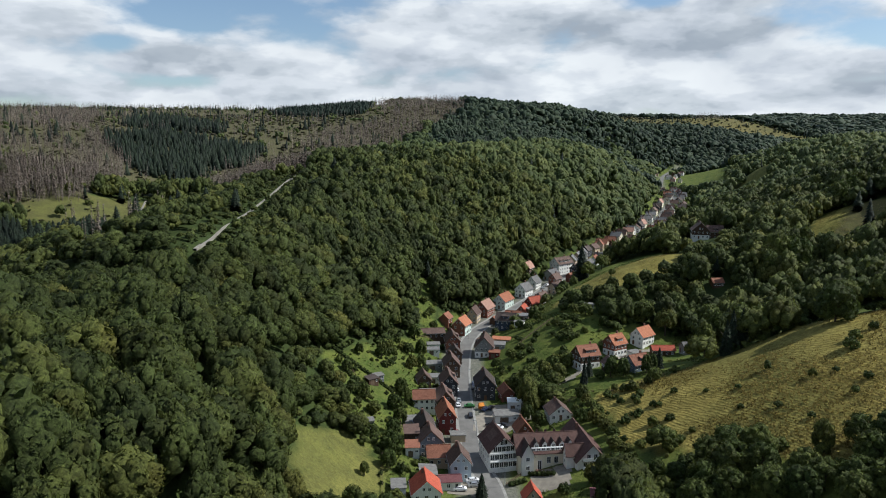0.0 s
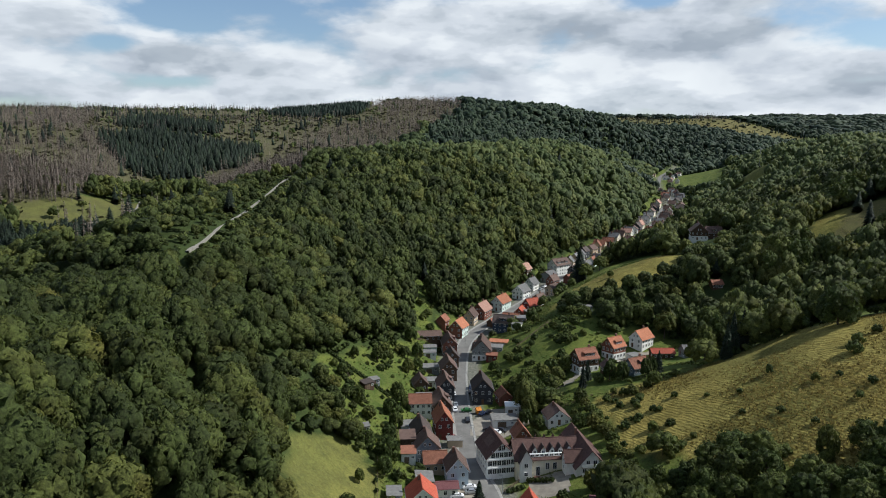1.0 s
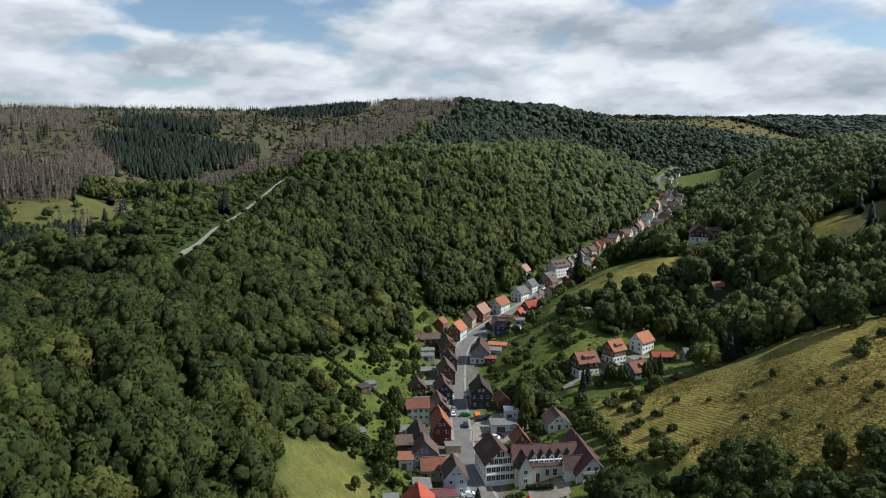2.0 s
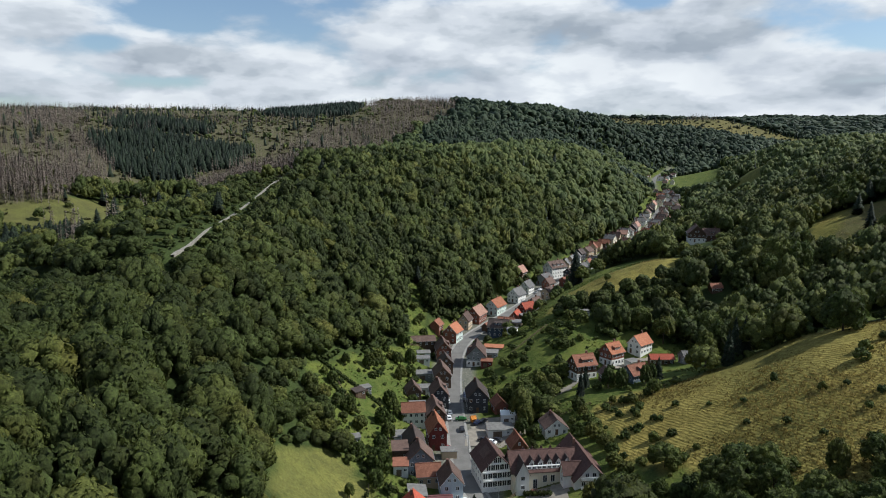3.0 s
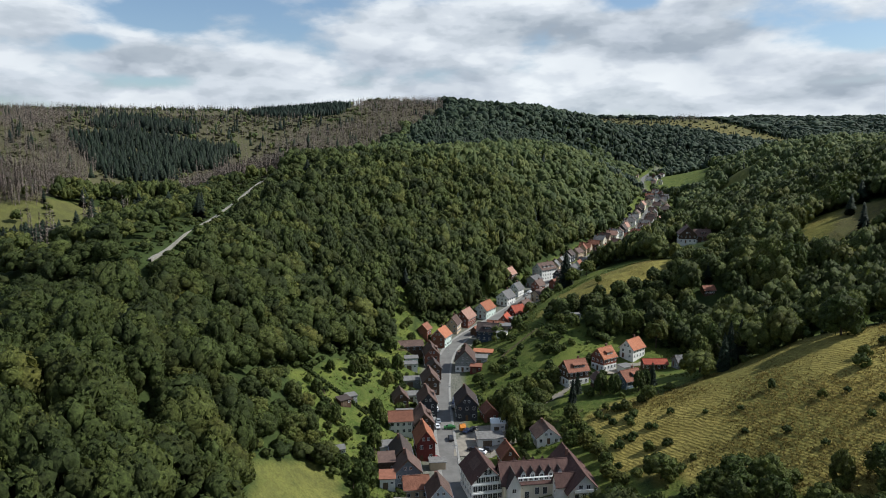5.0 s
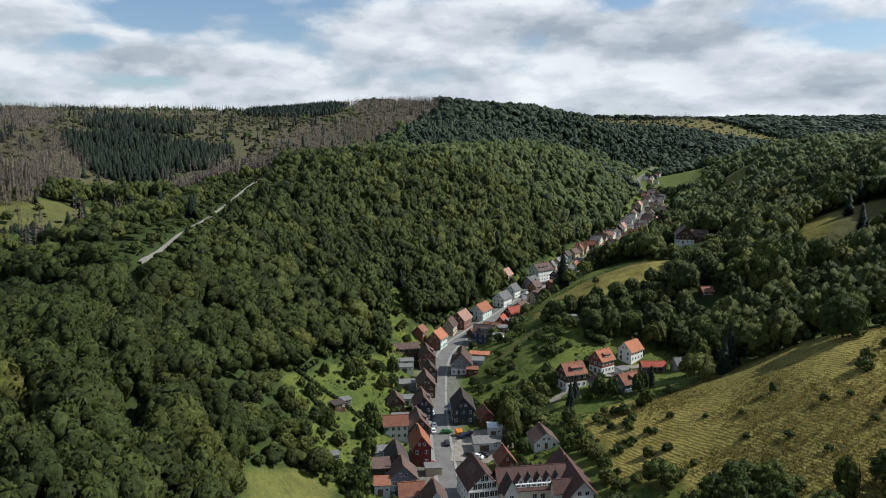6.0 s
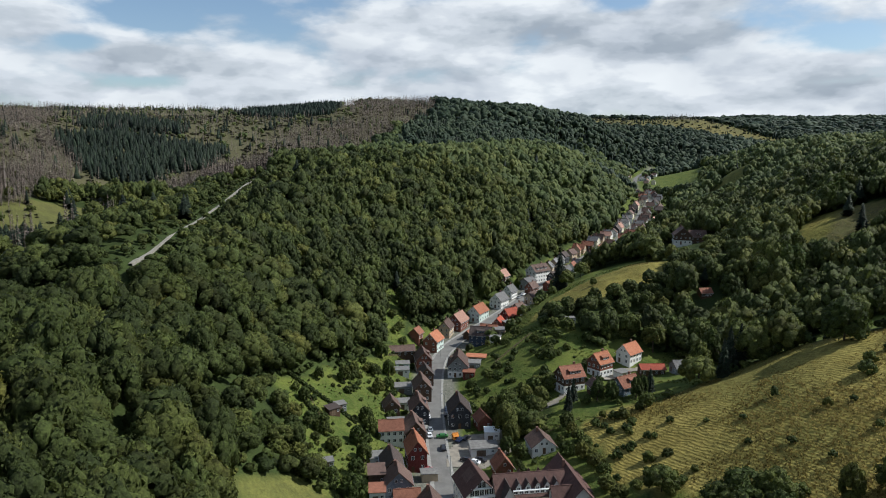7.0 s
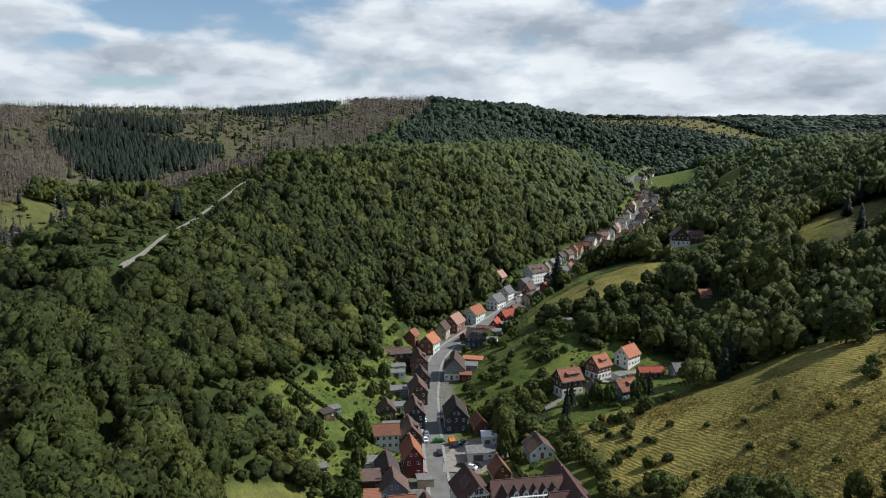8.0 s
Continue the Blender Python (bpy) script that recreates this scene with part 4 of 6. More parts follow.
def wood_edges():
    """Low bushes where the woods meet gardens, meadows and tracks."""
    x, y = spread(-80, 150, 190, 460, 3.8)
    bare, spruce, dead, heath = sort_woods(x, y)
    open_near = np.zeros(x.shape, bool)
    for dx, dy in ((7, 0), (-7, 0), (0, -7)):
        open_near |= sort_woods(x + dx, y + dy)[0]
    m = ~bare & open_near & (rng.uniform(size=x.shape) < 0.75)
    bx, by = spread(-165, -98, 268, 520, 3.4)
    k = near_track(bx, by, 4.0) & ~near_track(bx, by, -0.6)
    x, y = np.concatenate([x[m], bx[k]]), np.concatenate([y[m], by[k]])
    h = rng.uniform(1.8, 4.6, x.shape)
    h[-k.sum():] = rng.uniform(0.6, 1.5, k.sum())
    scatter_mesh("wood_edge_bushes", [broadleaf(140 + j, 4, 0, 14, 0.11) for j in range(6)], GARDEN_LEAVES, x, y, land(x, y) - 0.4, h, h * rng.uniform(1.0, 1.5, x.shape), wood_tint(x, y), "leafy bushes along the edge of the wood", "bushes", rounded=0.45)


wood_edges()


def grass_tufts(seed, blades):
    r = np.random.default_rng(seed)
    v, f = [], []
    for j in range(blades):
        a = r.uniform(0, 6.28)
        p = np.array([math.cos(a), math.sin(a), 0]) * r.uniform(0.05, 0.45)
        q = np.array([-math.sin(a), math.cos(a), 0]) * 0.22
        t = p * 1.7 + np.array([r.normal() * 0.12, r.normal() * 0.12, r.uniform(0.5, 1.0)])
        f.append([len(v), len(v) + 1, len(v) + 2])
        v += [p - q, p + q, t]
    return np.array(v), np.array(f)


def patchy(x, y, size, share=0.2):
    return np.clip(0.5 + 0.3 * wobble(x, y, size) + rng.normal(size=x.shape) * share, 0, 1)


def tussocks():
    """Tufts of long dry grass on the hay meadow, in lines along the slope."""
    x, y = spread(48, 185, 130, 285, 0.62)
    m = inside(OPEN_LAND["hay_meadow"][1], x + wobble(x, y, 8.0), y)
    across = x * math.cos(MEADOW_TURN) + y * math.sin(MEADOW_TURN) + 1.1 * wobble(x, y, 7.0) + 0.8 * wobble(y, x, 2.6)
    m &= np.sin(across * 2 * math.pi / MEADOW_ROW) + rng.normal(size=x.shape) * 1.9 > 0.75
    x, y = x[m], y[m]
    scatter_mesh("meadow_grass", [grass_tufts(k, 6) for k in range(5)], HAY, x, y, land(x, y) - 0.05, rng.uniform(0.3, 0.8, x.shape), rng.uniform(0.6, 1.1, x.shape), patchy(x, y, 13.0), "tufts of long dry yellow grass on the hay meadow", "grass")


def wild_grass():
    """Long green grass in the gardens and on the banks, and scrub on the felled ground."""
    x, y = spread(-56, 130, 186, 450, 1.9)
    g = kinds_of_ground(x, y)
    d, _ = road_gap(x, y)
    m = (g["lush"] > 0.5) & (g["dry"] < 0.2) & (d > 12) & (wobble(x, y, 5.0) + 0.6 * wobble(y, x, 2.3) > -0.1)
    x, y = x[m], y[m]
    scatter_mesh("long_grass", [grass_tufts(20 + k, 7) for k in range(5)], GRASS_BLADES, x, y, land(x, y) - 0.05, rng.uniform(0.25, 0.6, x.shape), rng.uniform(1.0, 2.0, x.shape), patchy(x, y, 6.0), "long green grass in gardens and on banks", "grass")
    x, y = spread(-52, 240, 160, 460, 1.5)
    g = kinds_of_ground(x, y)
    m = (x > 0) & (g["dry"] > 0.3) & (g["dry"] < 0.95) & (wobble(x, y, 4.0) + rng.normal(size=x.shape) * 0.4 > -0.1)
    x, y = x[m], y[m]
    scatter_mesh("stubble_grass", [grass_tufts(30 + k, 6) for k in range(5)], HAY, x, y, land(x, y) - 0.05, rng.uniform(0.06, 0.18, x.shape), rng.uniform(0.8, 1.6, x.shape), patchy(x, y, 5.0), "short half-dry grass on mown clearings", "grass")
    x, y = spread(-620, 0, 290, 1500, 8.5)
    g = kinds_of_ground(x, y)
    m = ((g["heath"] > 0.5) | (g["rough"] > 0.5)) & (np.abs(x) < 0.64 * y) & (rng.uniform(size=x.shape) < 0.30 + 0.3 * wobble(x, y, 14.0)) & ~near_track(x, y)
    x, y = x[m], y[m]
    k = rng.uniform(0.6, 1.6, x.shape) * np.clip(y / 600, 0.7, 1.6)
    hx, hy = spread(250, 950, 1900, 2450, 24.0)
    n = kinds_of_ground(hx, hy)["heath"] > 0.5
    x, y, k = np.concatenate([x, hx[n]]), np.concatenate([y, hy[n]]), np.concatenate([k, rng.uniform(1.0, 3.4, n.sum())])
    scatter_mesh("heath_scrub", [broadleaf(120 + j, 1, 0, 3, 0.2) for j in range(5)], HEATHER, x, y, land(x, y) - 0.4, k * 1.6, k * 3.4, patchy(x, y, 30.0, 0.3), "low brown and olive scrub on felled ground", "scrub", rounded=0.5)


tussocks()
wild_grass()


# ---- houses ----
def part(name, bm, material, parent, label=""):
    """Links a bmesh as one mesh object under a thing or under a part."""
    me = bpy.data.meshes.new(name)
    bm.normal_update()
    bm.to_mesh(me)
    bm.free()
    me.materials.append(material)
    ob = new(name, me)
    ob.parent = parent
    return tagged(ob, label)


def mesh_part(name, me, parent, at=None):
    ob = new(name, me)
    ob.parent = parent
    if at is not None:
        ob.matrix_basis = at
    return ob


def add_box(bm, x0, x1, y0, y1, z0, z1, m=None):
    v = [bm.verts.new((x, y, z)) for z in (z0, z1) for x, y in ((x0, y0), (x1, y0), (x1, y1), (x0, y1))]
    for f in ((3, 2, 1, 0), (4, 5, 6, 7), (0, 1, 5, 4), (1, 2, 6, 5), (2, 3, 7, 6), (3, 0, 4, 7)):
        bm.faces.new([v[k] for k in f])
    if m is not None:
        bmesh.ops.transform(bm, matrix=m, verts=v)
    return v


def box(*size):
    bm = bmesh.new()
    add_box(bm, *size)
    return bm


def prism(section, x0, x1):
    """A section in y and z, drawn out along x."""
    bm = bmesh.new()
    a = [bm.verts.new((x0, y, z)) for y, z in section]
    b = [bm.verts.new((x1, y, z)) for y, z in section]
    bm.faces.new(a[::-1])
    bm.faces.new(b)
    for k in range(len(a)):
        j = (k + 1) % len(a)
        bm.faces.new((a[k], a[j], b[j], b[k]))
    bmesh.ops.recalc_face_normals(bm, faces=bm.faces)
    return bm


WINDOW_MESHES = {}


def window_meshes(w, h):
    """The frame and the pane of a window w wide and h high, on a wall that looks along -y."""
    key = (round(w, 2), round(h, 2))
    if key not in WINDOW_MESHES:
        f = bmesh.new()
        e = 0.065
        add_box(f, -w / 2, w / 2, -0.06, 0.02, h / 2 - e, h / 2)
        add_box(f, -w / 2, w / 2, -0.10, 0.02, -h / 2, -h / 2 + e)
        add_box(f, -w / 2, -w / 2 + e, -0.06, 0.02, -h / 2 + e, h / 2 - e)
        add_box(f, w / 2 - e, w / 2, -0.06, 0.02, -h / 2 + e, h / 2 - e)
        add_box(f, -0.035, 0.035, -0.05, 0.02, -h / 2 + e, h / 2 - e)
        p = bmesh.new()
        add_box(p, -w / 2 + e, w / 2 - e, -0.02, 0.01, -h / 2 + e, h / 2 - e)
        out = []
        for bm, mat, name in ((f, TRIM, "window"), (p, GLASS, "pane")):
            bm.normal_update()
            me = bpy.data.meshes.new(name)
            bm.to_mesh(me)
            bm.free()
            me.materials.append(mat)
            out.append(me)
        WINDOW_MESHES[key] = out
    return WINDOW_MESHES[key]


def window(parent, x, y, z, turn, w=1.0, h=1.25):
    fr, pa = window_meshes(w, h)
    o = mesh_part("window", fr, parent, pose(x, y, z, 0, 0, turn))
    mesh_part("pane", pa, o)


def roof_slabs(half, x0, x1, eave, rise, over, thick=0.22, ridge_y=0.0):
    """Two slabs from the ridge down past the eaves."""
    bm = bmesh.new()
    for s in (-1, 1):
        run = half - s * ridge_y
        slope = rise / run
        top = (ridge_y, eave + rise + 0.12)
        low = (s * (half + over), eave - over * slope + 0.12)
        sec = [top, low, (low[0], low[1] - thick), (ridge_y, top[1] - thick)]
        a = [bm.verts.new((x0, y, z)) for y, z in sec]
        b = [bm.verts.new((x1, y, z)) for y, z in sec]
        bm.faces.new(a); bm.faces.new(b[::-1])
        for k in range(4):
            j = (k + 1) % 4
            bm.faces.new((a[j], a[k], b[k], b[j]))
    add_box(bm, x0, x1, ridge_y - 0.14, ridge_y + 0.14, eave + rise + 0.02, eave + rise + 0.20)
    bmesh.ops.recalc_face_normals(bm, faces=bm.faces)
    return bm


def dormer(parent, x, side, half, eave, rise, w, roofmat, wallmat, panes, kind="shed"):
    """A dormer on one slope of the roof."""
    slope = rise / half
    y0 = half * 0.80
    z0 = eave + (half - y0) * slope
    h = 1.35
    d = bpy.data.objects.new("dormer", None)
    scene.collection.objects.link(d)
    d.parent = parent
    d.matrix_basis = pose(x, 0, 0, 0, 0, 0 if side < 0 else 180)
    back = max(0.2, y0 - h / slope * (0.72 if kind == "shed" else 0.9))
    if kind == "shed":
        part("dormer_wall", prism([(-y0, z0 - 0.1), (-y0, z0 + h), (-back, z0 + h + 0.35)], -w / 2, w / 2), wallmat, d)
        part("dormer_roof", prism([(-y0 - 0.35, z0 + h - 0.06), (-y0 - 0.35, z0 + h + 0.10), (-back + 0.3, z0 + h + 0.60), (-back + 0.3, z0 + h + 0.35)], -w / 2 - 0.25, w / 2 + 0.25), roofmat, d)
    else:
        g = w * 0.75
        bm = bmesh.new()
        sec = [(-w / 2, z0 - 0.1), (w / 2, z0 - 0.1), (w / 2, z0 + h), (0, z0 + h + g), (-w / 2, z0 + h)]
        a = [bm.verts.new((p, -y0, q)) for p, q in sec]
        b = [bm.verts.new((p, -back * 0.5, q)) for p, q in sec]
        bm.faces.new(a)
        for k in range(5):
            j = (k + 1) % 5
            bm.faces.new((a[k], b[k], b[j], a[j]))
        bmesh.ops.recalc_face_normals(bm, faces=bm.faces)
        part("dormer_wall", bm, wallmat, d)
        r = roof_slabs(w / 2, back * 0.4, y0 + 0.3, z0 + h, g, 0.2, 0.12)
        bmesh.ops.transform(r, matrix=pose(0, 0, 0, 0, 0, -90), verts=r.verts)
        part("dormer_roof", r, roofmat, d)
    for k in range(panes):
        window(d, (k + 0.5) * w / panes - w / 2, -y0 - 0.02, z0 + h * 0.55, 0, min(1.0, w / panes * 0.72), 0.85)


def house(x, y, head, length, width, eave, rise, wall, roof, label, base=None, gable=None, rows=2, cols=3, side_cols=4, chimney=0.25, dormers=(), level=None, windows=True, category="house", name="house", far=False):
    """A gabled house: ridge along the heading, base is the material of the lowest storey, gable that of the ends above the eaves."""
    z = ground_at(x, y) if level is None else level
    top = new(name)
    top.matrix_basis = pose(x, y, z, 0, 0, head)
    tagged(top, label, category, group="village houses" if name == "house" else "")
    length, width = length * 0.95, width * 0.92
    lx, hy = length / 2, width / 2
    foot = 2.7 if base else -3.0
    if base:
        part("ground_storey", box(-lx + 0.02, lx - 0.02, -hy + 0.02, hy - 0.02, -3.0, foot), WALL[base], top, "wall of the lowest storey")
    part("wall", prism([(-hy, foot), (hy, foot), (hy, eave), (-hy, eave)], -lx, lx) if gable else prism([(-hy, foot), (hy, foot), (hy, eave), (0, eave + rise - 0.05), (-hy, eave)], -lx, lx), WALL[wall], top)
    if gable:
        part("gable", prism([(-hy, eave), (hy, eave), (0, eave + rise - 0.05)], -lx, lx), WALL[gable], top)
        for e in (-lx - 0.008, lx - 0.03):  # boarded ends below the gables
            part("end_cladding", prism([(-hy, foot), (hy, foot), (hy, eave), (-hy, eave)], e, e + 0.038), WALL[gable], top)
    part("roof", roof_slabs(hy, -lx - 0.45, lx + 0.45, eave, rise, 0.5), ROOF[roof], top)
    # barge boards under the roof's ends
    for s in () if far else (-1, 1):
        bm = bmesh.new()
        for t in (-1, 1):
            sl = rise / hy
            sec = [(0, eave + rise - 0.10), (t * (hy + 0.45), eave - 0.45 * sl - 0.10), (t * (hy + 0.45), eave - 0.45 * sl - 0.32), (0, eave + rise - 0.32)]
            a = [bm.verts.new((s * (lx + 0.38), p, q)) for p, q in sec]
            b = [bm.verts.new((s * (lx + 0.46), p, q)) for p, q in sec]
            bm.faces.new(a); bm.faces.new(b[::-1])
            for k in range(4):
                j = (k + 1) % 4
                bm.faces.new((a[j], a[k], b[k], b[j]))
        bmesh.ops.recalc_face_normals(bm, faces=bm.faces)
        part("barge_board", bm, TRIM if wall in ("white", "cream", "mint", "pale_blue") else FENCE_WOOD, top)
    if chimney is not None:
        cx = chimney * length
        bm = box(cx - 0.35, cx + 0.35, 0.4, 1.0, eave + rise * 0.55, eave + rise + 0.9)
        add_box(bm, cx - 0.42, cx + 0.42, 0.33, 1.07, eave + rise + 0.9, eave + rise + 1.0)
        part("chimney", bm, BRICK, top)
    for g in () if far else (-1, 1):  # gutters along the eaves
        sl = rise / hy
        part("gutter", box(-lx - 0.4, lx + 0.4, g * (hy + 0.55) - 0.07, g * (hy + 0.55) + 0.07, eave - 0.5 * sl - 0.16, eave - 0.5 * sl - 0.04), METAL, top)
    if windows:
        step = (eave - 0.3) / rows
        for r in range(rows):
            zc = step * r + step * 0.56
            for end, turn in ((-1, -90), (1, 90)):
                for c in range(cols):
                    yy = (c + 0.5) * width / cols - hy
                    if r == 0 and c == cols // 2 and end < 0:
                        part("door", box(-lx - 0.06, -lx + 0.02, yy - 0.5, yy + 0.5, 0.0, 2.05), WOOD_DOOR, top)
                    else:
                        window(top, end * (lx + 0.012), yy, zc, turn)
            for side, turn in ((-1, 0), (1, 180)):
                for c in range(side_cols):
                    window(top, (c + 0.5) * length / side_cols - lx, side * (hy + 0.012), zc, turn)
        if rise > 2.6 and not far:
            for end, turn in ((-1, -90), (1, 90)):
                for yy in ((-0.8, 0.8) if width > 6 else (0,)):
                    window(top, end * (lx + 0.012), yy, eave + min(1.0, rise * 0.3), turn, 0.8, 1.0)
    for dx, side, w, panes in dormers:
        dormer(top, dx, side, hy, eave, rise, w, ROOF[roof], WALL[wall if wall != "dark_slate" else "blue_slate"], panes)
    return top


def shed(x, y, head, length, width, height, fall, wall, roofmat, label, name="shed", door=True):
    """A low building with a roof of one slope."""
    top = new(name)
    top.matrix_basis = pose(x, y, ground_at(x, y), 0, 0, head)
    tagged(top, label, name.replace("_", " "))
    lx, hy = length / 2, width / 2
    part("wall", prism([(-hy, -2.0), (hy, -2.0), (hy, height + fall), (-hy, height)], -lx, lx), WALL[wall], top)
    part("roof", prism([(-hy - 0.3, height - 0.02 - 0.3 * fall / width), (hy + 0.3, height + fall + 0.02 + 0.3 * fall / width), (hy + 0.3, height + fall + 0.2), (-hy - 0.3, height + 0.16)], -lx - 0.3, lx + 0.3), roofmat, top)
    if door:
        part("door", box(-lx * 0.6, lx * 0.1, -hy - 0.05, -hy + 0.02, 0, min(2.1, height - 0.2)), FENCE_WOOD, top)
        window(top, lx * 0.6, -hy - 0.012, height * 0.62, 0, 0.9, 0.8)
    return top


house(-12, 194, 98, 9, 8.8, 5.6, 3.6, "white", "red", "white plastered house with a bright red tiled roof", cols=3)
house(-6, 207, 8, 8, 5.2, 2.9, 0.9, "white", "plum", "low white outbuilding with a plum metal roof", rows=1, chimney=None, cols=1, side_cols=3)
house(-2.6, 214.5, 98, 9, 7, 5.8, 3.8, "pale_blue", "brown", "pale blue house with a steep brown roof beside the street", cols=2, side_cols=3)
house(-9.5, 220.5, 9, 7.5, 6, 4.2, 2.6, "tan", "rust", "lower side wing house with a rust-brown tiled roof", rows=1, chimney=None, cols=2, side_cols=3)
house(-12.5, 227.5, 98, 8, 8.6, 5.8, 3.9, "blue_slate", "brown", "blue slate-clad house with a wide brown roof", cols=3)
house(-15, 238.5, 99, 12, 7, 5.2, 3.6, "dark_slate", "dark", "dark slate-clad house with a long grey-brown roof", cols=2)
house(-8, 250, 99, 11, 6.6, 6.6, 3.9, "red_wood", "orange", "dark red boarded house with a steep orange roof beside the street", cols=2)
house(-9.2, 267.5, 99, 11.5, 7.4, 6.0, 3.7, "brown_wood", "brown", "brown boarded house with a steep brown roof", cols=2, dormers=((0, -1, 3.0, 2),))
house(-17, 264.5, 8, 8.5, 7, 5.2, 2.4, "white", "rust", "white plastered back house with a rust-brown roof", chimney=None, cols=2)
house(-8.2, 288, 97, 11.5, 7.2, 5.8, 3.8, "dark_slate", "brown", "dark slate-clad house with a steep brown roof", cols=2, dormers=((0.5, -1, 2.6, 2),))
house(-18.5, 287, 101, 7, 6, 3.6, 2.9, "brown_wood", "brown", "small brown boarded house with a gabled roof", rows=1, chimney=None, cols=2)
house(-7.6, 311, 97, 11, 7.4, 5.7, 3.7, "brown_wood", "brown", "brown boarded street house with white window frames", cols=2)
house(-6.4, 327.5, 98, 8, 6.4, 5.2, 3.0, "brown_wood", "dark", "narrow dark house squeezed between its neighbours", cols=2)
house(-8, 346, 97, 12, 7.4, 6.0, 3.6, "rust_wood", "brown", "red-brown boarded house with a brown roof and dormer", cols=2, dormers=((0, -1, 3.4, 2),))
house(-18, 352, 12, 12, 6, 3.2, 1.8, "brown_wood", "brown", "long low brown outbuilding behind the street", rows=1, chimney=None, cols=1, side_cols=4)
house(-3.5, 374, 68, 9.5, 8, 5.6, 3.6, "mint", "orange", "pale green house with red-brown gables and orange roof", gable="rust_wood", cols=2)
house(-12, 376, 68, 6, 5.5, 4.4, 2.4, "rust_wood", "rust", "red-brown barn with a rust roof", rows=1, cols=1, side_cols=2, chimney=None)
house(3, 396, 73, 8.5, 6.4, 5.0, 3.4, "tan", "brown", "tan plastered house with a brown roof", cols=2)
house(9.5, 408, 66, 12, 8.4, 4.6, 4.0, "rust_wood", "pink", "red-brown boarded house with a faded pink roof", cols=2)
house(20.5, 379, -16, 11, 8, 5.6, 3.4, "navy", "dark", "navy slate-clad house with a dark roof and white windows", cols=3, dormers=((0, -1, 3.6, 2),))
house(25, 390, -16, 9, 6, 4.4, 2.4, "tan", "rust", "back house with rust-orange tiles", rows=1, cols=2)
house(21, 423, 62, 13, 8.4, 4.9, 3.7, "mint", "orange", "pale mint-green house with an orange tiled roof", cols=3)
house(35, 447, 58, 11, 8, 4.7, 3.6, "white", "grey", "white house with a grey slate roof", cols=3)
house(43, 466, 60, 9, 7, 4.5, 3.4, "white", "grey", "white gabled house with weathered grey roof", cols=2)
house(40, 483, 63, 9, 7, 4.6, 3.6, "brown_wood", "pink", "tall house on the slope with a faded pink roof", cols=2)
house(66, 507, 42, 16, 9.5, 7.5, 4.0, "white", "brown", "large white three-storey house with a brown roof and dormers", rows=3, cols=3, side_cols=6, dormers=((-4, -1, 2.4, 2), (0, -1, 2.4, 2), (4, -1, 2.4, 2)))
house(57, 489, 50, 10, 8, 4.6, 2.2, "grey_wood", "grey", "low grey house with a shallow grey roof", rows=1, cols=2)
house(76, 498, 45, 9, 7, 5.2, 3.2, "dark_slate", "dark", "dark slate-clad house near the tall spruce", cols=2)
house(70, 481, 40, 7, 6, 3.6, 2.2, "rust_wood", "rust", "small red-brown house with a rust roof", rows=1, cols=2)
house(38, 411, 40, 9, 7, 5.0, 3.2, "red_wood", "red", "dark red house with a red tiled roof", cols=2)
house(44, 425, 52, 8, 6.5, 4.6, 2.8, "grey_wood", "brown", "grey-green house with a brown roof", cols=2)
house(55, 452, 52, 8, 6.5, 4.4, 2.6, "tan", "brown", "tan house with a brown roof below the spruce", cols=2)
house(6.8, 285, 93, 11.5, 8.6, 6.4, 4.2, "dark_slate", "dark", "dark slate-clad gabled house with white windows", cols=3)
house(15.5, 281, 103, 7, 5.6, 3.4, 2.4, "rust_wood", "rust", "small red-brown outhouse with a rust roof", rows=1, cols=2, side_cols=2, chimney=None)
house(8, 340, 86, 12.5, 9.6, 5.2, 4.6, "grey_wood", "brown", "grey-green shingled house with a broad brown gable", base="white", cols=4, dormers=((0, 1, 2.6, 2),))
house(33, 253.5, 98, 9, 8.6, 2.5, 3.1, "white", "brown", "white bungalow with a wide brown gable roof", rows=1, cols=3, side_cols=3)
house(19.5, 243, 100, 6.5, 6, 3.0, 3.4, "rust_wood", "rust", "red-brown back house with a steep rust roof", rows=1, cols=2)
house(49.5, 294, 22, 9.5, 8, 6.0, 3.4, "brown_wood", "rust", "dark brown boarded chalet on a white lower storey", base="white", cols=3, dormers=((0.6, -1, 5.0, 4),))
house(64.5, 309, 36, 8, 7.4, 5.7, 3.4, "rust_wood", "orange", "red-brown boarded chalet with an orange dormered roof", base="white", cols=3, dormers=((0.3, -1, 3.6, 3),))
house(79.5, 322, 43, 9.4, 7.2, 4.5, 3.4, "white", "orange", "white plastered house with a bright orange roof", cols=2)
house(85, 308, 2, 10, 6, 2.8, 1.3, "brown_wood", "red", "low brown bungalow with a red roof", rows=1, cols=2, chimney=None)
house(96, 304, 8, 8, 7, 2.8, 2.2, "grey_wood", "grey", "low house with a grey slate roof at the meadow edge", rows=1, cols=2, chimney=None)
house(68.5, 284, 30, 9, 7.4, 3.2, 2.9, "blue_slate", "rust", "low blue-grey house with a dark red roof", rows=1, cols=2, dormers=((1, -1, 3.0, 2),))
house(58, 287, 100, 6, 5, 3, 2, "brown_wood", "brown", "small brown shed house beside the chalet", rows=1, cols=1, chimney=None)
house(19, 199, 94, 5, 5.6, 2.6, 3.2, "tan", "red", "small garden house with a steep red roof", rows=1, cols=1, side_cols=1, chimney=None)
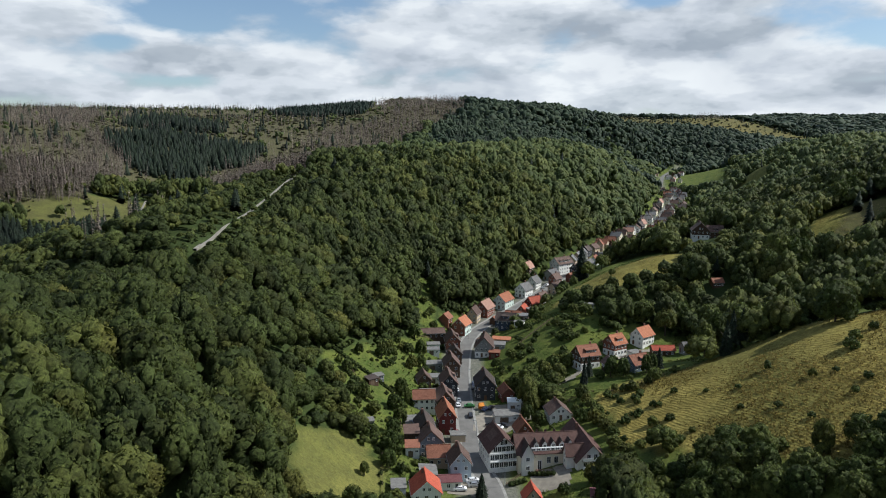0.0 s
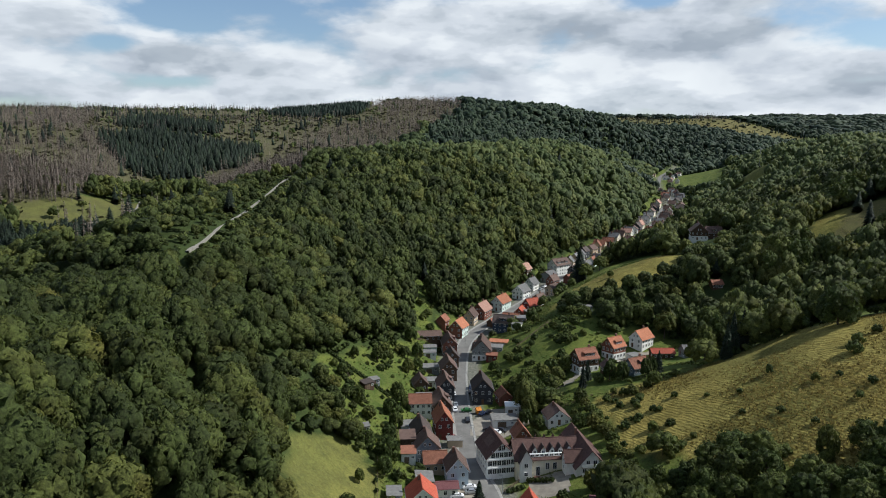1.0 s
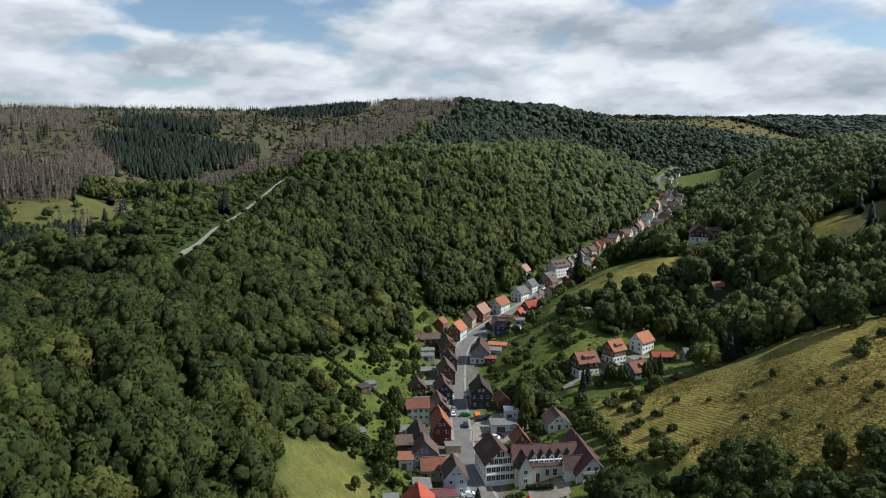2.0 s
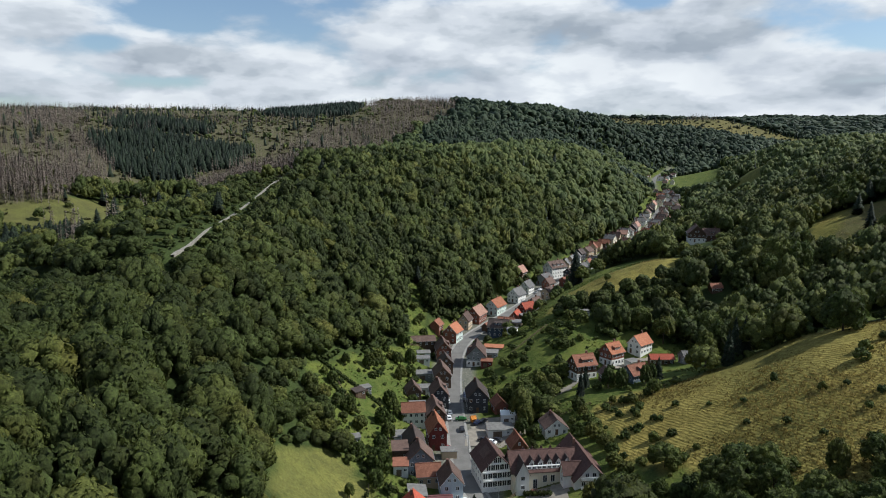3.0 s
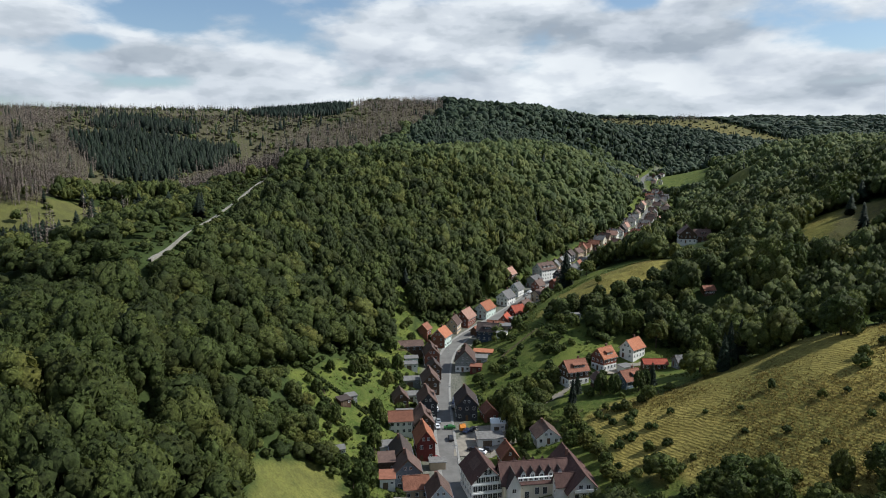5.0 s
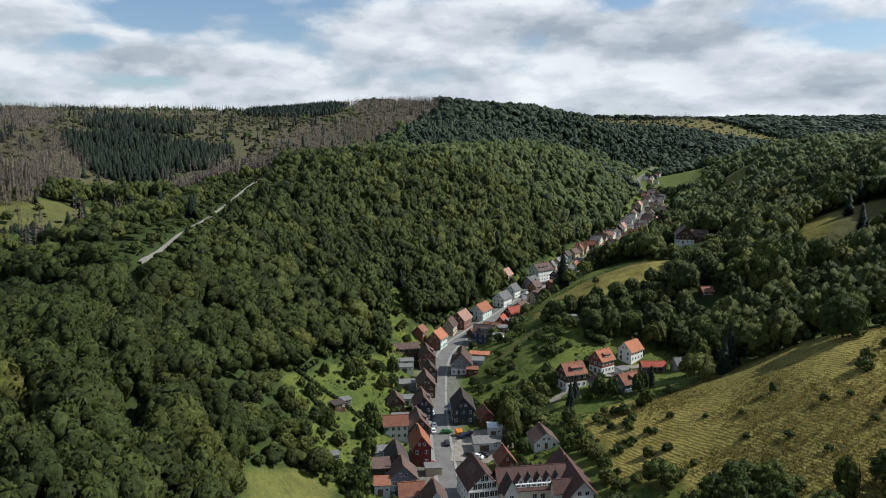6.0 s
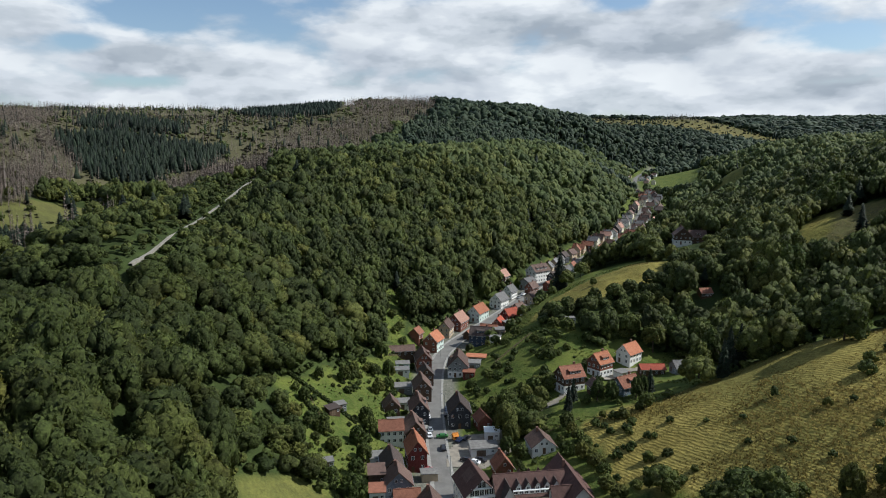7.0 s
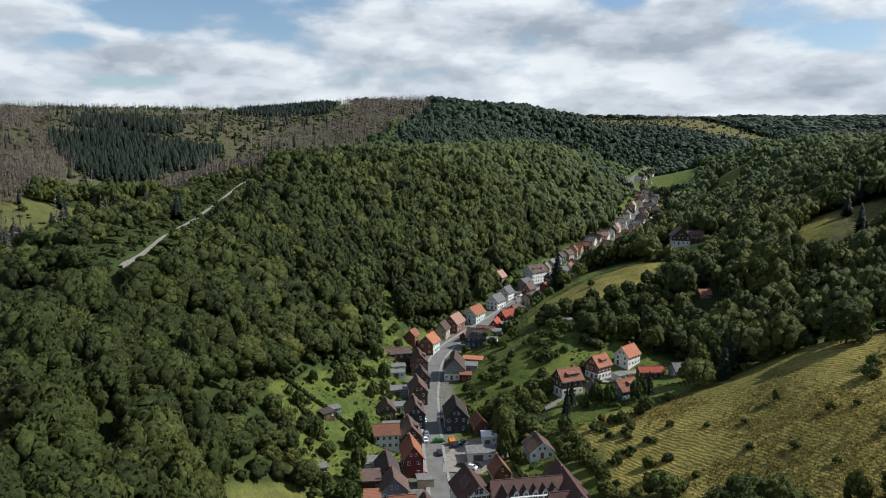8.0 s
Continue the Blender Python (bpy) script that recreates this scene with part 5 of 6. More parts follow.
house(39, 190, -8, 9, 5, 2.8, 0.8, "brown_wood", "plum", "low outbuilding with a dark red roof", rows=1, cols=1, chimney=None)
house(160, 500, 78, 15, 12, 6.0, 5.0, "brown_wood", "brown", "large brown boarded villa among trees with a wide gable roof", base="white", cols=4, side_cols=5, level=ground_at(160, 500) + 1.5)
house(170, 500, -12, 11, 9, 5.2, 4.0, "brown_wood", "brown", "lower brown side house beside the villa with a brown roof", cols=2, side_cols=3, dormers=((0.5, -1, 3.0, 2),), level=ground_at(160, 500) + 1.0)
house(129, 372, 10, 6, 4.5, 2.4, 1.8, "brown_wood", "rust", "small wooden hut with a red roof under the trees", rows=1, cols=1, chimney=None)

house(31, 401, 70, 8, 6, 4.0, 3.0, "rust_wood", "red", "small red-brown house with a red roof behind the street", rows=1, cols=2)
house(15, 391, 60, 6, 4.5, 2.6, 1.8, "brown_wood", "rust", "small brown outhouse with a rust roof", rows=1, cols=1, chimney=None)
house(58, 476, 52, 8, 6, 4.0, 3.0, "rust_wood", "brown", "small red-brown house beside the tall spruce", cols=2)
house(86, 515, 50, 9, 7, 4.6, 3.2, "white", "grey", "white house with a grey roof near the strip meadow", cols=2)

# the rest of the village, farther up the valley
FAR_WALLS, FAR_ROOFS = ("white", "brown_wood", "dark_slate", "white", "tan", "cream"), ("brown", "pink", "grey", "grey", "brown", "dark", "brown", "rust", "dark")
FAR_WORDS = {"white": "white plastered", "brown_wood": "brown boarded", "dark_slate": "dark slate-clad", "tan": "tan plastered", "cream": "cream plastered"}


def upper_village():
    r = random.Random(11)
    dist = 0.0
    line = [p for p in ROAD_LINE if 524 < p[1] < 1010 or 1225 < p[1] < 1400]
    nxt = {-1: 4.0, 1: 10.0}
    for a, b in zip(line, line[1:]):
        d = math.dist(a[:2], b[:2])
        dist += d
        head = math.degrees(math.atan2(b[1] - a[1], b[0] - a[0]))
        for side in (-1, 1):
            if dist < nxt[side] or (side > 0 and 545 < a[1] < 640 and r.random() < 0.4):
                continue
            nxt[side] = dist + r.uniform(9.5, 15) * (1.0 if a[1] < 1100 else 1.4)
            off = r.choice((7.5, 8.5, 9.5, 19.0 if side > 0 else 8.0)) + r.uniform(-0.8, 0.8) if a[1] < 1100 else r.uniform(8.0, 34.0)
            t = math.radians(head)
            x, y = a[0] + side * off * math.sin(t), a[1] - side * off * math.cos(t)
            w, f = r.choice(FAR_WALLS), r.choice(FAR_ROOFS)
            house(x, y, head + r.choice((0, 0, 90, 90)) + r.uniform(-18, 18), r.uniform(7.5, 10.0), r.uniform(6.2, 7.8), r.uniform(4.0, 5.6), r.uniform(2.8, 3.7), w, f,
                  FAR_WORDS[w] + " house with " + {"pink": "faded pink", "rust": "rust-brown", "dark": "dark brown"}.get(f, f) + " roof by the street", cols=2, side_cols=2, far=True)


upper_village()


# ---- the inn: a front wing by the street, a long middle wing, and a rear wing ----
def inn():
    top = new("inn")
    z = 29.6
    tagged(top, "large white inn with three wings and brown tiled roofs", "inn")
    top.matrix_basis = pose(0, 0, z)

    def wing(name, x, y, head, length, width, eave, rise, over=0.5, wall="white"):
        o = bpy.data.objects.new(name, None)
        scene.collection.objects.link(o)
        o.parent = top
        o.matrix_basis = pose(x, y, 0, 0, 0, head)
        lx, hy = length / 2, width / 2
        part("wall", prism([(-hy, -3), (hy, -3), (hy, eave), (0, eave + rise - 0.05), (-hy, eave)], -lx, lx), WALL[wall], o)
        part("roof", roof_slabs(hy, -lx - 0.7, lx + 0.5, eave, rise, over, 0.25), ROOF["inn"], o)
        return o, lx, hy

    # street wing: steep roof down to low eaves, gable with three rows of windows
    o, lx, hy = wing("street_wing", 10.0, 224.0, 104, 13.0, 9.4, 6.3, 4.6)
    for row, (zz, n, w) in enumerate(((1.5, 6, 1.4), (4.15, 6, 1.4), (6.75, 5, 1.3), (9.0, 2, 1.1))):
        for k in range(n):
            window(o, -lx - 0.015, (k - (n - 1) / 2) * (w + 0.10), zz, -90, w, 1.75)
    for zz, half in ((2.8, hy), (5.5, hy), (8.0, hy - 1.6)):
        part("balcony_rail", box(-lx - 0.35, -lx + 0.02, -half, half, zz - 0.28, zz + 0.10), TRIM, o, "white boarded band between the window rows")
    for k in range(5):
        for zz in (1.7, 3.9):
            window(o, -lx + 1.6 + k * 2.6, hy + 0.015, zz, 180, 1.1, 1.2)
    part("skylight_panel", prism([(0.9, 6.3 + 4.6 * (hy - 0.9) / hy + 0.17), (3.3, 6.3 + 4.6 * (hy - 3.3) / hy + 0.17), (3.3, 6.3 + 4.6 * (hy - 3.3) / hy + 0.23), (0.9, 6.3 + 4.6 * (hy - 0.9) / hy + 0.23)], -2.5, 3.0), ROOF["brown"], o, "paler patched field of roof tiles")

    # middle wing with pointed dormers
    o, lx, hy = wing("middle_wing", 25.2, 222.6, 9, 20, 9.4, 5.9, 4.6, wall="cream")
    for k in range(5):
        x = -3.9 + k * 2.75
        dormer(o, x, -1, hy, 5.9, 4.6, 1.5, ROOF["dark"], WALL["white"], 1, "gable")
    part("dormer_band", box(-5.6, 8.6, -hy + 0.25, -hy + 0.95, 6.2, 7.25), TRIM, o, "white row of windows under the dormers")
    for k in range(9):
        window(o, -4.9 + k * 1.55, -hy + 0.235, 6.75, 0, 1.1, 0.8)
    for x, w, h, zz in ((-3.0, 1.3, 3.0, 1.7), (0.0, 1.3, 2.2, 3.2), (2.4, 1.3, 2.2, 3.2), (6.2, 0.9, 1.2, 3.4), (8.0, 0.8, 1.2, 3.2)):
        window(o, x, -hy - 0.015, zz, 0, w, h)
    part("entrance_step", box(-4.2, -1.8, -hy - 1.5, -hy + 0.02, -1.0, 0.25), BRICK, o, "red brick step before the entrance")
    # entrance bay with its pointed roof
    part("bay_wall", prism([(-1.9, -3), (1.9, -3), (1.9, 6.0), (0, 9.4), (-1.9, 6.0)], -0.1, 5.2), WALL["white"], o).matrix_basis = pose(-7.2, -hy + 3.6, 0, 0, 0, -90)
    part("bay_roof", roof_slabs(1.9, -0.2, 5.7, 6.0, 3.6, 0.45), ROOF["dark"], o).matrix_basis = pose(-7.2, -hy + 3.6, 0, 0, 0, -90)
    for zz in (1.6, 4.4):
        window(o, -7.2, -hy - 1.62, zz, 0, 1.2, 1.3)
    for k in range(5):
        part("roof_fin", prism([(-0.75, 9.6), (0.75, 9.6), (0.04, 11.2), (-0.04, 11.2)], -0.6, 0.6), ROOF["inn"], o, "pointed rear dormer roof").matrix_basis = pose(-5.5 + k * 2.9, 0.9, 0, 0, 0, 90)

    # rear wing, ridge towards the valley's side
    o, lx, hy = wing("rear_wing", 37.2, 223.6, 98, 22, 9.6, 5.6, 5.2)
    for zz, n in ((1.6, 3), (4.4, 3), (7.0, 2)):
        for k in range(n):
            window(o, -lx - 0.015, (k - (n - 1) / 2) * 2.2, zz, -90, 1.2, 1.3)
    for zz in (3.0, 5.8):
        part("balcony", box(-lx - 1.1, -lx + 0.02, -3.2, 3.2, zz - 0.15, zz), FENCE_WOOD, o, "wooden balcony on the gable")
        part("balcony_rail", box(-lx - 1.1, -lx - 1.02, -3.2, 3.2, zz, zz + 0.95), TRIM, o)
    part("side_bay_wall", prism([(-2.1, -3), (2.1, -3), (2.1, 6.6), (0, 9.2), (-2.1, 6.6)], -0.1, 6.2), WALL["white"], o).matrix_basis = pose(-6.5, 1.2, 0, 0, 0, 90)
    part("side_bay_roof", roof_slabs(2.1, -0.2, 6.6, 6.6, 2.8, 0.4), ROOF["inn"], o).matrix_basis = pose(-6.5, 1.2, 0, 0, 0, 90)
    for zz in (1.5, 4.0, 6.3):
        window(o, -6.5, 1.2 + 6.22, zz, 180, 1.1, 1.2)
    dish = bmesh.new()
    bmesh.ops.create_cone(dish, cap_ends=True, segments=20, radius1=1.0, radius2=0.8, depth=0.25)
    part("roof_terrace", dish, TRIM, o, "white rounded roof hatch").matrix_basis = pose(2.0, 3.0, 9.4, -38, 0, 0)
    bm = box(3.6, 4.4, 0.4, 1.1, 8.5, 12.0)
    part("chimney", bm, BRICK, o)
    # low side roof on the far flank
    part("lean_to_wall", box(-4, 9, -hy - 4.0, -hy, -3, 3.6), WALL["white"], o)
    part("lean_to_roof", prism([(-hy - 4.4, 3.5), (-hy + 0.3, 5.9), (-hy + 0.3, 6.1), (-hy - 4.4, 3.7)], -4.4, 9.4), ROOF["inn"], o)


inn()


# ---- sheds, garages, cars and street things ----
shed(14.5, 259, 5, 9, 6, 2.7, 0.15, "white", FELT, "white garage with a flat grey roof at the car park", "garage")
shed(18, 268.5, 0, 5, 4.5, 3.4, 0.1, "white", TRIM, "small white flat-roofed building at the car park", "garage")
shed(12.5, 332, -6, 5, 4, 2.8, 0.3, "red_wood", ROOF["rust"], "small dark red shed beside the grey house")
shed(16.5, 349, -10, 9, 4, 2.6, 0.5, "tan", ROOF["orange"], "low tan shed with an orange roof")
shed(15, 341, -6, 6, 5, 3.0, 0.3, "grey_wood", FELT, "grey lean-to shed beside the house")
shed(-37, 264, 40, 4.2, 3.4, 2.2, 0.5, "brown_wood", ROOF["dark"], "brown garden hut with a dark roof")
shed(-35, 269, 30, 3.5, 3, 2.3, 0.3, "grey_wood", FELT, "small grey garden hut with felt roof")
shed(-33, 228, 20, 3, 2.6, 2.0, 0.3, "grey_wood", FELT, "small grey wooden garden shed")
shed(-18, 246, 8, 9, 5, 3.0, 0.3, "white", FELT, "low annex with a pale flat roof terrace")
shed(-19, 231, 8, 5, 6, 4.2, 0.8, "brown_wood", ROOF["brown"], "brown back shed with a sloping roof")
shed(-18, 222, 5, 4.5, 5, 3.2, 0.5, "white", ROOF["rust"], "white back annex with a rust roof")
shed(-20, 196, 98, 6, 4, 2.6, 0.1, "white", FELT, "flat-roofed garage with a pale grey roof", "garage")
shed(-12, 207, 98, 7, 5, 3.8, 0.5, "tan", FELT, "back annex with a grey felt roof")
shed(-3.5, 240.5, 98, 4, 5, 2.5, 0.1, "tan", FELT, "street garage with a pale flat roof", "garage")
shed(-16, 276, 8, 6, 5, 3.0, 0.3, "brown_wood", FELT, "back shed with a grey felt roof")
shed(-14.5, 298, 8, 5, 4.5, 2.8, 0.3, "white", FELT, "white back annex with a flat roof")
shed(-15.5, 315, 8, 7, 5, 2.8, 0.3, "grey_wood", FELT, "grey back annex with a flat roof")
shed(-17, 333, 8, 6, 4, 2.6, 0.3, "white", ROOF["grey"], "pale back shed with a grey roof")
shed(-17, 340, 8, 6, 4, 2.6, 0.3, "mint", FELT, "pale green back shed with a felt roof")
shed(72.5, 305.5, 28, 5, 4.5, 2.6, 0.1, "white", FELT, "white garage with a dark flat roof by the lane", "garage")
shed(60, 352, 10, 4, 3, 2.2, 0.4, "white", FELT, "small pale hut among bushes")
shed(97, 346, 10, 7, 3, 2.2, 0.3, "grey_wood", FELT, "grey hut under the trees")
shed(30, 386, -16, 7, 5, 2.8, 0.5, "tan", ROOF["grey"], "low shed with a grey roof")
shed(27, 400, 20, 5, 4, 2.6, 0.4, "white", ROOF["rust"], "small annex with a rust roof")

shed(36, 397, 30, 6, 4, 2.4, 0.4, "brown_wood", FELT, "low brown garden shed with a felt roof")
shed(27, 372, -16, 5, 3.5, 2.3, 0.3, "white", FELT, "small pale shed behind the navy house")
shed(48, 436, 52, 6, 4, 2.5, 0.4, "grey_wood", ROOF["grey"], "grey shed beside the street gardens")
shed(69, 352, 10, 4, 3, 2.2, 0.4, "white", FELT, "small pale hut among garden bushes")

BODY = [(-2.1, 0.35), (-2.12, 0.75), (-1.95, 0.95), (-1.5, 1.0), (-0.95, 1.42), (0.65, 1.44), (1.25, 1.0), (1.95, 0.88), (2.1, 0.7), (2.1, 0.35)]
CAR_PAINT = {"white": paint_material("white_car_paint", (0.75, 0.75, 0.75)), "black": paint_material("black_car_paint", (0.02, 0.02, 0.025)), "green": paint_material("green_car_paint", (0.03, 0.15, 0.03)),
             "red": paint_material("red_car_paint", (0.28, 0.02, 0.02)), "silver": paint_material("silver_car_paint", (0.42, 0.43, 0.44), 0.3, 0.5), "blue": paint_material("dark_blue_car_paint", (0.02, 0.03, 0.07))}


def car(x, y, head, colour):
    top = new("car")
    top.matrix_basis = pose(x, y, ground_at(x, y) + 0.16, 0, 0, head)
    tagged(top, f"{colour} parked car beside the village street", "car", group="parked cars")
    bm = bmesh.new()
    rings = [[bm.verts.new((px, s * (0.84 if pz < 1.05 else 0.62), pz)) for px, pz in BODY] for s in (-1, 1)]
    n = len(BODY)
    bm.faces.new(rings[0]); bm.faces.new(rings[1][::-1])
    for k in range(n):
        bm.faces.new((rings[0][(k + 1) % n], rings[0][k], rings[1][k], rings[1][(k + 1) % n]))
    bmesh.ops.recalc_face_normals(bm, faces=bm.faces)
    part("body", bm, CAR_PAINT[colour], top)
    for nm, pts in (("windscreen", [(1.22, 1.03), (0.70, 1.40), (0.74, 1.42), (1.27, 1.03)]), ("rear_window", [(-1.46, 1.03), (-0.98, 1.38), (-1.02, 1.41), (-1.51, 1.04)])):
        part(nm, prism_x(pts, 0.60), GLASS, top)
    for s in (-1, 1):
        g = bmesh.new()
        v = [g.verts.new(p) for p in ((-1.3, s * 0.80, 1.06), (1.05, s * 0.80, 1.06), (0.6, s * 0.655, 1.38), (-0.9, s * 0.655, 1.38))]
        g.faces.new(v)
        bmesh.ops.solidify(g, geom=g.faces[:], thickness=0.02)
        part("side_window", g, GLASS, top)
        for wx in (-1.3, 1.3):
            w = bmesh.new()
            bmesh.ops.create_cone(w, cap_ends=True, segments=14, radius1=0.31, radius2=0.31, depth=0.2, matrix=pose(wx, s * 0.78, 0.31, 90))
            tyre = part("tyre", w, RUBBER, top)
            w = bmesh.new()
            bmesh.ops.create_cone(w, cap_ends=True, segments=12, radius1=0.19, radius2=0.17, depth=0.03, matrix=pose(wx, s * 0.89, 0.31, 90))
            part("rim", w, METAL, tyre)
    return top


def prism_x(pts, half):
    """A section in x and z, drawn out along y."""
    bm = bmesh.new()
    a = [bm.verts.new((x, -half, z)) for x, z in pts]
    b = [bm.verts.new((x, half, z)) for x, z in pts]
    bm.faces.new(a); bm.faces.new(b[::-1])
    for k in range(len(a)):
        j = (k + 1) % len(a)
        bm.faces.new((a[j], a[k], b[k], b[j]))
    bmesh.ops.recalc_face_normals(bm, faces=bm.faces)
    return bm


for x, y, head, colour in ((0.6, 271.5, 185, "green"), (1.0, 262, 95, "black"), (1.6, 210.5, 10, "white"), (-2.2, 205.2, 5, "white"), (2.2, 208, 12, "silver"), (-4.6, 289, 95, "white"), (-3.9, 272.5, 98, "white"), (-3.7, 277.5, 97, "silver"), (-4.3, 245.6, 8, "red"),
                           (6.8, 268.5, 60, "blue"), (9, 270, 60, "black"), (8.6, 252.5, 150, "black"), (11, 251, 150, "white"), (13.2, 252.4, 150, "black"), (2.2, 292, 92, "black"), (2.4, 297, 92, "blue"), (52, 470, 58, "white"), (48.5, 463, 58, "silver"), (67, 505, 55, "silver")):
    car(x, y, head, colour)


def street_lamp(x, y, turn):
    top = new("street_lamp")
    top.matrix_basis = pose(x, y, ground_at(x, y), 0, 0, turn)
    tagged(top, "grey metal street lamp with a curved arm", "street lamp", group="street lamps")
    bm = bmesh.new()
    bmesh.ops.create_cone(bm, cap_ends=True, segments=8, radius1=0.09, radius2=0.06, depth=6.0, matrix=pose(0, 0, 3.0))
    part("pole", bm, METAL, top)
    part("arm", box(-0.04, 1.2, -0.04, 0.04, 5.95, 6.03), METAL, top)
    part("lamp_head", box(0.8, 1.5, -0.12, 0.12, 5.83, 5.95), METAL, top)


for x, y, t in ((11.5, 208, 150), (3.2, 244, 180), (1.6, 300, 180), (-5.9, 330, 0), (0, 362, 0), (20, 412, 150)):
    street_lamp(x, y, t)


def fence(a, b, label="weathered wooden garden fence"):
    """Posts and two rails between two places."""
    top = new("fence")
    ang = math.degrees(math.atan2(b[1] - a[1], b[0] - a[0]))
    n = max(2, int(math.dist(a, b) / 2.2))
    top.matrix_basis = pose(a[0], a[1], 0, 0, 0, ang)
    tagged(top, label, "fence")
    zs = [ground_at(a[0] + (b[0] - a[0]) * k / n, a[1] + (b[1] - a[1]) * k / n) for k in range(n + 1)]
    step = math.dist(a, b) / n
    for k in range(n + 1):
        part("post", box(k * step - 0.05, k * step + 0.05, -0.05, 0.05, zs[k] - 0.3, zs[k] + 1.15), FENCE_WOOD, top)
    for h in (0.45, 0.95):
        for k in range(n):
            bm = bmesh.new()
            v = [bm.verts.new((x, y, z + h + dz)) for x, z in ((k * step, zs[k]), ((k + 1) * step, zs[k + 1])) for y in (-0.03, 0.03) for dz in (0, 0.14)]
            bmesh.ops.convex_hull(bm, **{"input": v})
            part("rail", bm, FENCE_WOOD, top)


for a, b in (((-27, 214), (-24, 190)), ((-28, 264), (-22, 232)), ((-45, 266), (-37, 252)), ((34, 262), (48, 266)), ((52, 262), (74, 264)), ((20, 219), (12, 209)), ((-12, 360), (-24, 340)), ((24, 335), (42, 352))):
    fence(a, b)

# orange play hut at the car park
hut = new("play_hut")
hut.matrix_basis = pose(5.2, 270, ground_at(5.2, 270), 0, 0, 20)
tagged(hut, "small orange wooden play hut beside the car park", "play hut")
ORANGE = board_material("orange_boards", (0.55, 0.19, 0.03), (0.65, 0.26, 0.05))
part("wall", prism([(-0.9, 0.4), (0.9, 0.4), (0.9, 1.7), (0, 2.5), (-0.9, 1.7)], -0.9, 0.9), ORANGE, hut)
part("roof", roof_slabs(0.9, -1.1, 1.1, 1.7, 0.8, 0.25, 0.08), ORANGE, hut)
for sx in (-0.8, 0.8):
    for sy in (-0.8, 0.8):
        part("leg", box(sx - 0.06, sx + 0.06, sy - 0.06, sy + 0.06, -0.3, 0.4), FENCE_WOOD, hut)


# ---- single trees, shrubs and hedges ----
def crown_mesh(name, shape, mat, tint, rounded=0.45):
    v, f, *given = shape
    me = bpy.data.meshes.new(name)
    me.from_pydata(v.tolist(), [], f.tolist())
    me.attributes.new("tint", "FLOAT", "POINT").data.foreach_set("value", np.full(len(v), tint, np.float32))
    me.attributes.new("custom_normal", "FLOAT_VECTOR", "POINT").data.foreach_set("vector", (given[0] if given else crown_normals(v, f, rounded)).astype(np.float32).ravel())
    me.materials.append(mat)
    return me


def trunk_mesh():
    """A tapered stem with a few limbs, for a tree of unit height."""
    bm = bmesh.new()

    def limb(a, b, ra, rb, n=6):
        a, b = Vector(a), Vector(b)
        q = (b - a).to_track_quat("Z", "Y")
        rings = [[bm.verts.new(p + q @ Vector((math.cos(k * 2 * math.pi / n) * r, math.sin(k * 2 * math.pi / n) * r, 0))) for k in range(n)] for p, r in ((a, ra), (b, rb))]
        for k in range(n):
            bm.faces.new((rings[0][k], rings[0][(k + 1) % n], rings[1][(k + 1) % n], rings[1][k]))
    limb((0, 0, -0.06), (0.01, 0, 0.45), 0.028, 0.018)
    limb((0.01, 0, 0.45), (0, 0.02, 0.8), 0.018, 0.006)
    for a, z in ((0.3, 0.3), (1.7, 0.38), (3.1, 0.34), (4.6, 0.45)):
        limb((0, 0, z), (math.cos(a) * 0.22, math.sin(a) * 0.22, z + 0.22), 0.012, 0.004, 5)
    me = bpy.data.meshes.new("trunk")
    bm.to_mesh(me)
    bm.free()
    me.materials.append(BARK)
    return me


TRUNK = trunk_mesh()
LEAFY = [crown_mesh("crown", broadleaf(60 + k, 24, 1, 420, 0.036), GARDEN_LEAVES, (0.3, 0.55, 0.75, 0.45, 0.9)[k]) for k in range(5)]
FIRS = [crown_mesh("crown", conifer(70 + k, 15, 9), SPRUCE, (0.4, 0.8, 1.0)[k], 0.3) for k in range(3)]
BUSHES = [crown_mesh("shrub", broadleaf(80 + k, 8, 1, 80, 0.075), GARDEN_LEAVES, (0.35, 0.6, 0.85, 0.2)[k]) for k in range(4)]
tree_rng = random.Random(5)


def tree(x, y, h, w, kind="leafy", label="round leafy tree with a dense green crown", pick=None, clear=None):
    """A tree h metres high with a crown w metres wide."""
    top = new({"leafy": "tree", "fir": "spruce_tree"}[kind])
    top.matrix_basis = pose(x, y, ground_at(x, y) - 0.1, 0, 0, tree_rng.uniform(0, 360))
    tagged(top, label, {"leafy": "tree", "fir": "spruce"}[kind], group="single trees")
    t = mesh_part("trunk", TRUNK, top, Matrix.Diagonal((h, h, h, 1)))
    if kind == "leafy":
        me = LEAFY[tree_rng.randrange(5) if pick is None else pick]
        low = clear if clear is not None else 0.10 if h > 9.5 else -0.10  # small ones are leafy to the ground
        mesh_part("crown", me, top, Matrix.Translation((0, 0, low * h)) @ Matrix.Diagonal((w, w * tree_rng.uniform(0.85, 1.15), h * (1.02 - low), 1)))
    else:
        me = FIRS[tree_rng.randrange(3) if pick is None else pick]
        mesh_part("crown", me, top, Matrix.Diagonal((w * 2.9, w * 2.9, h, 1)))
    return top


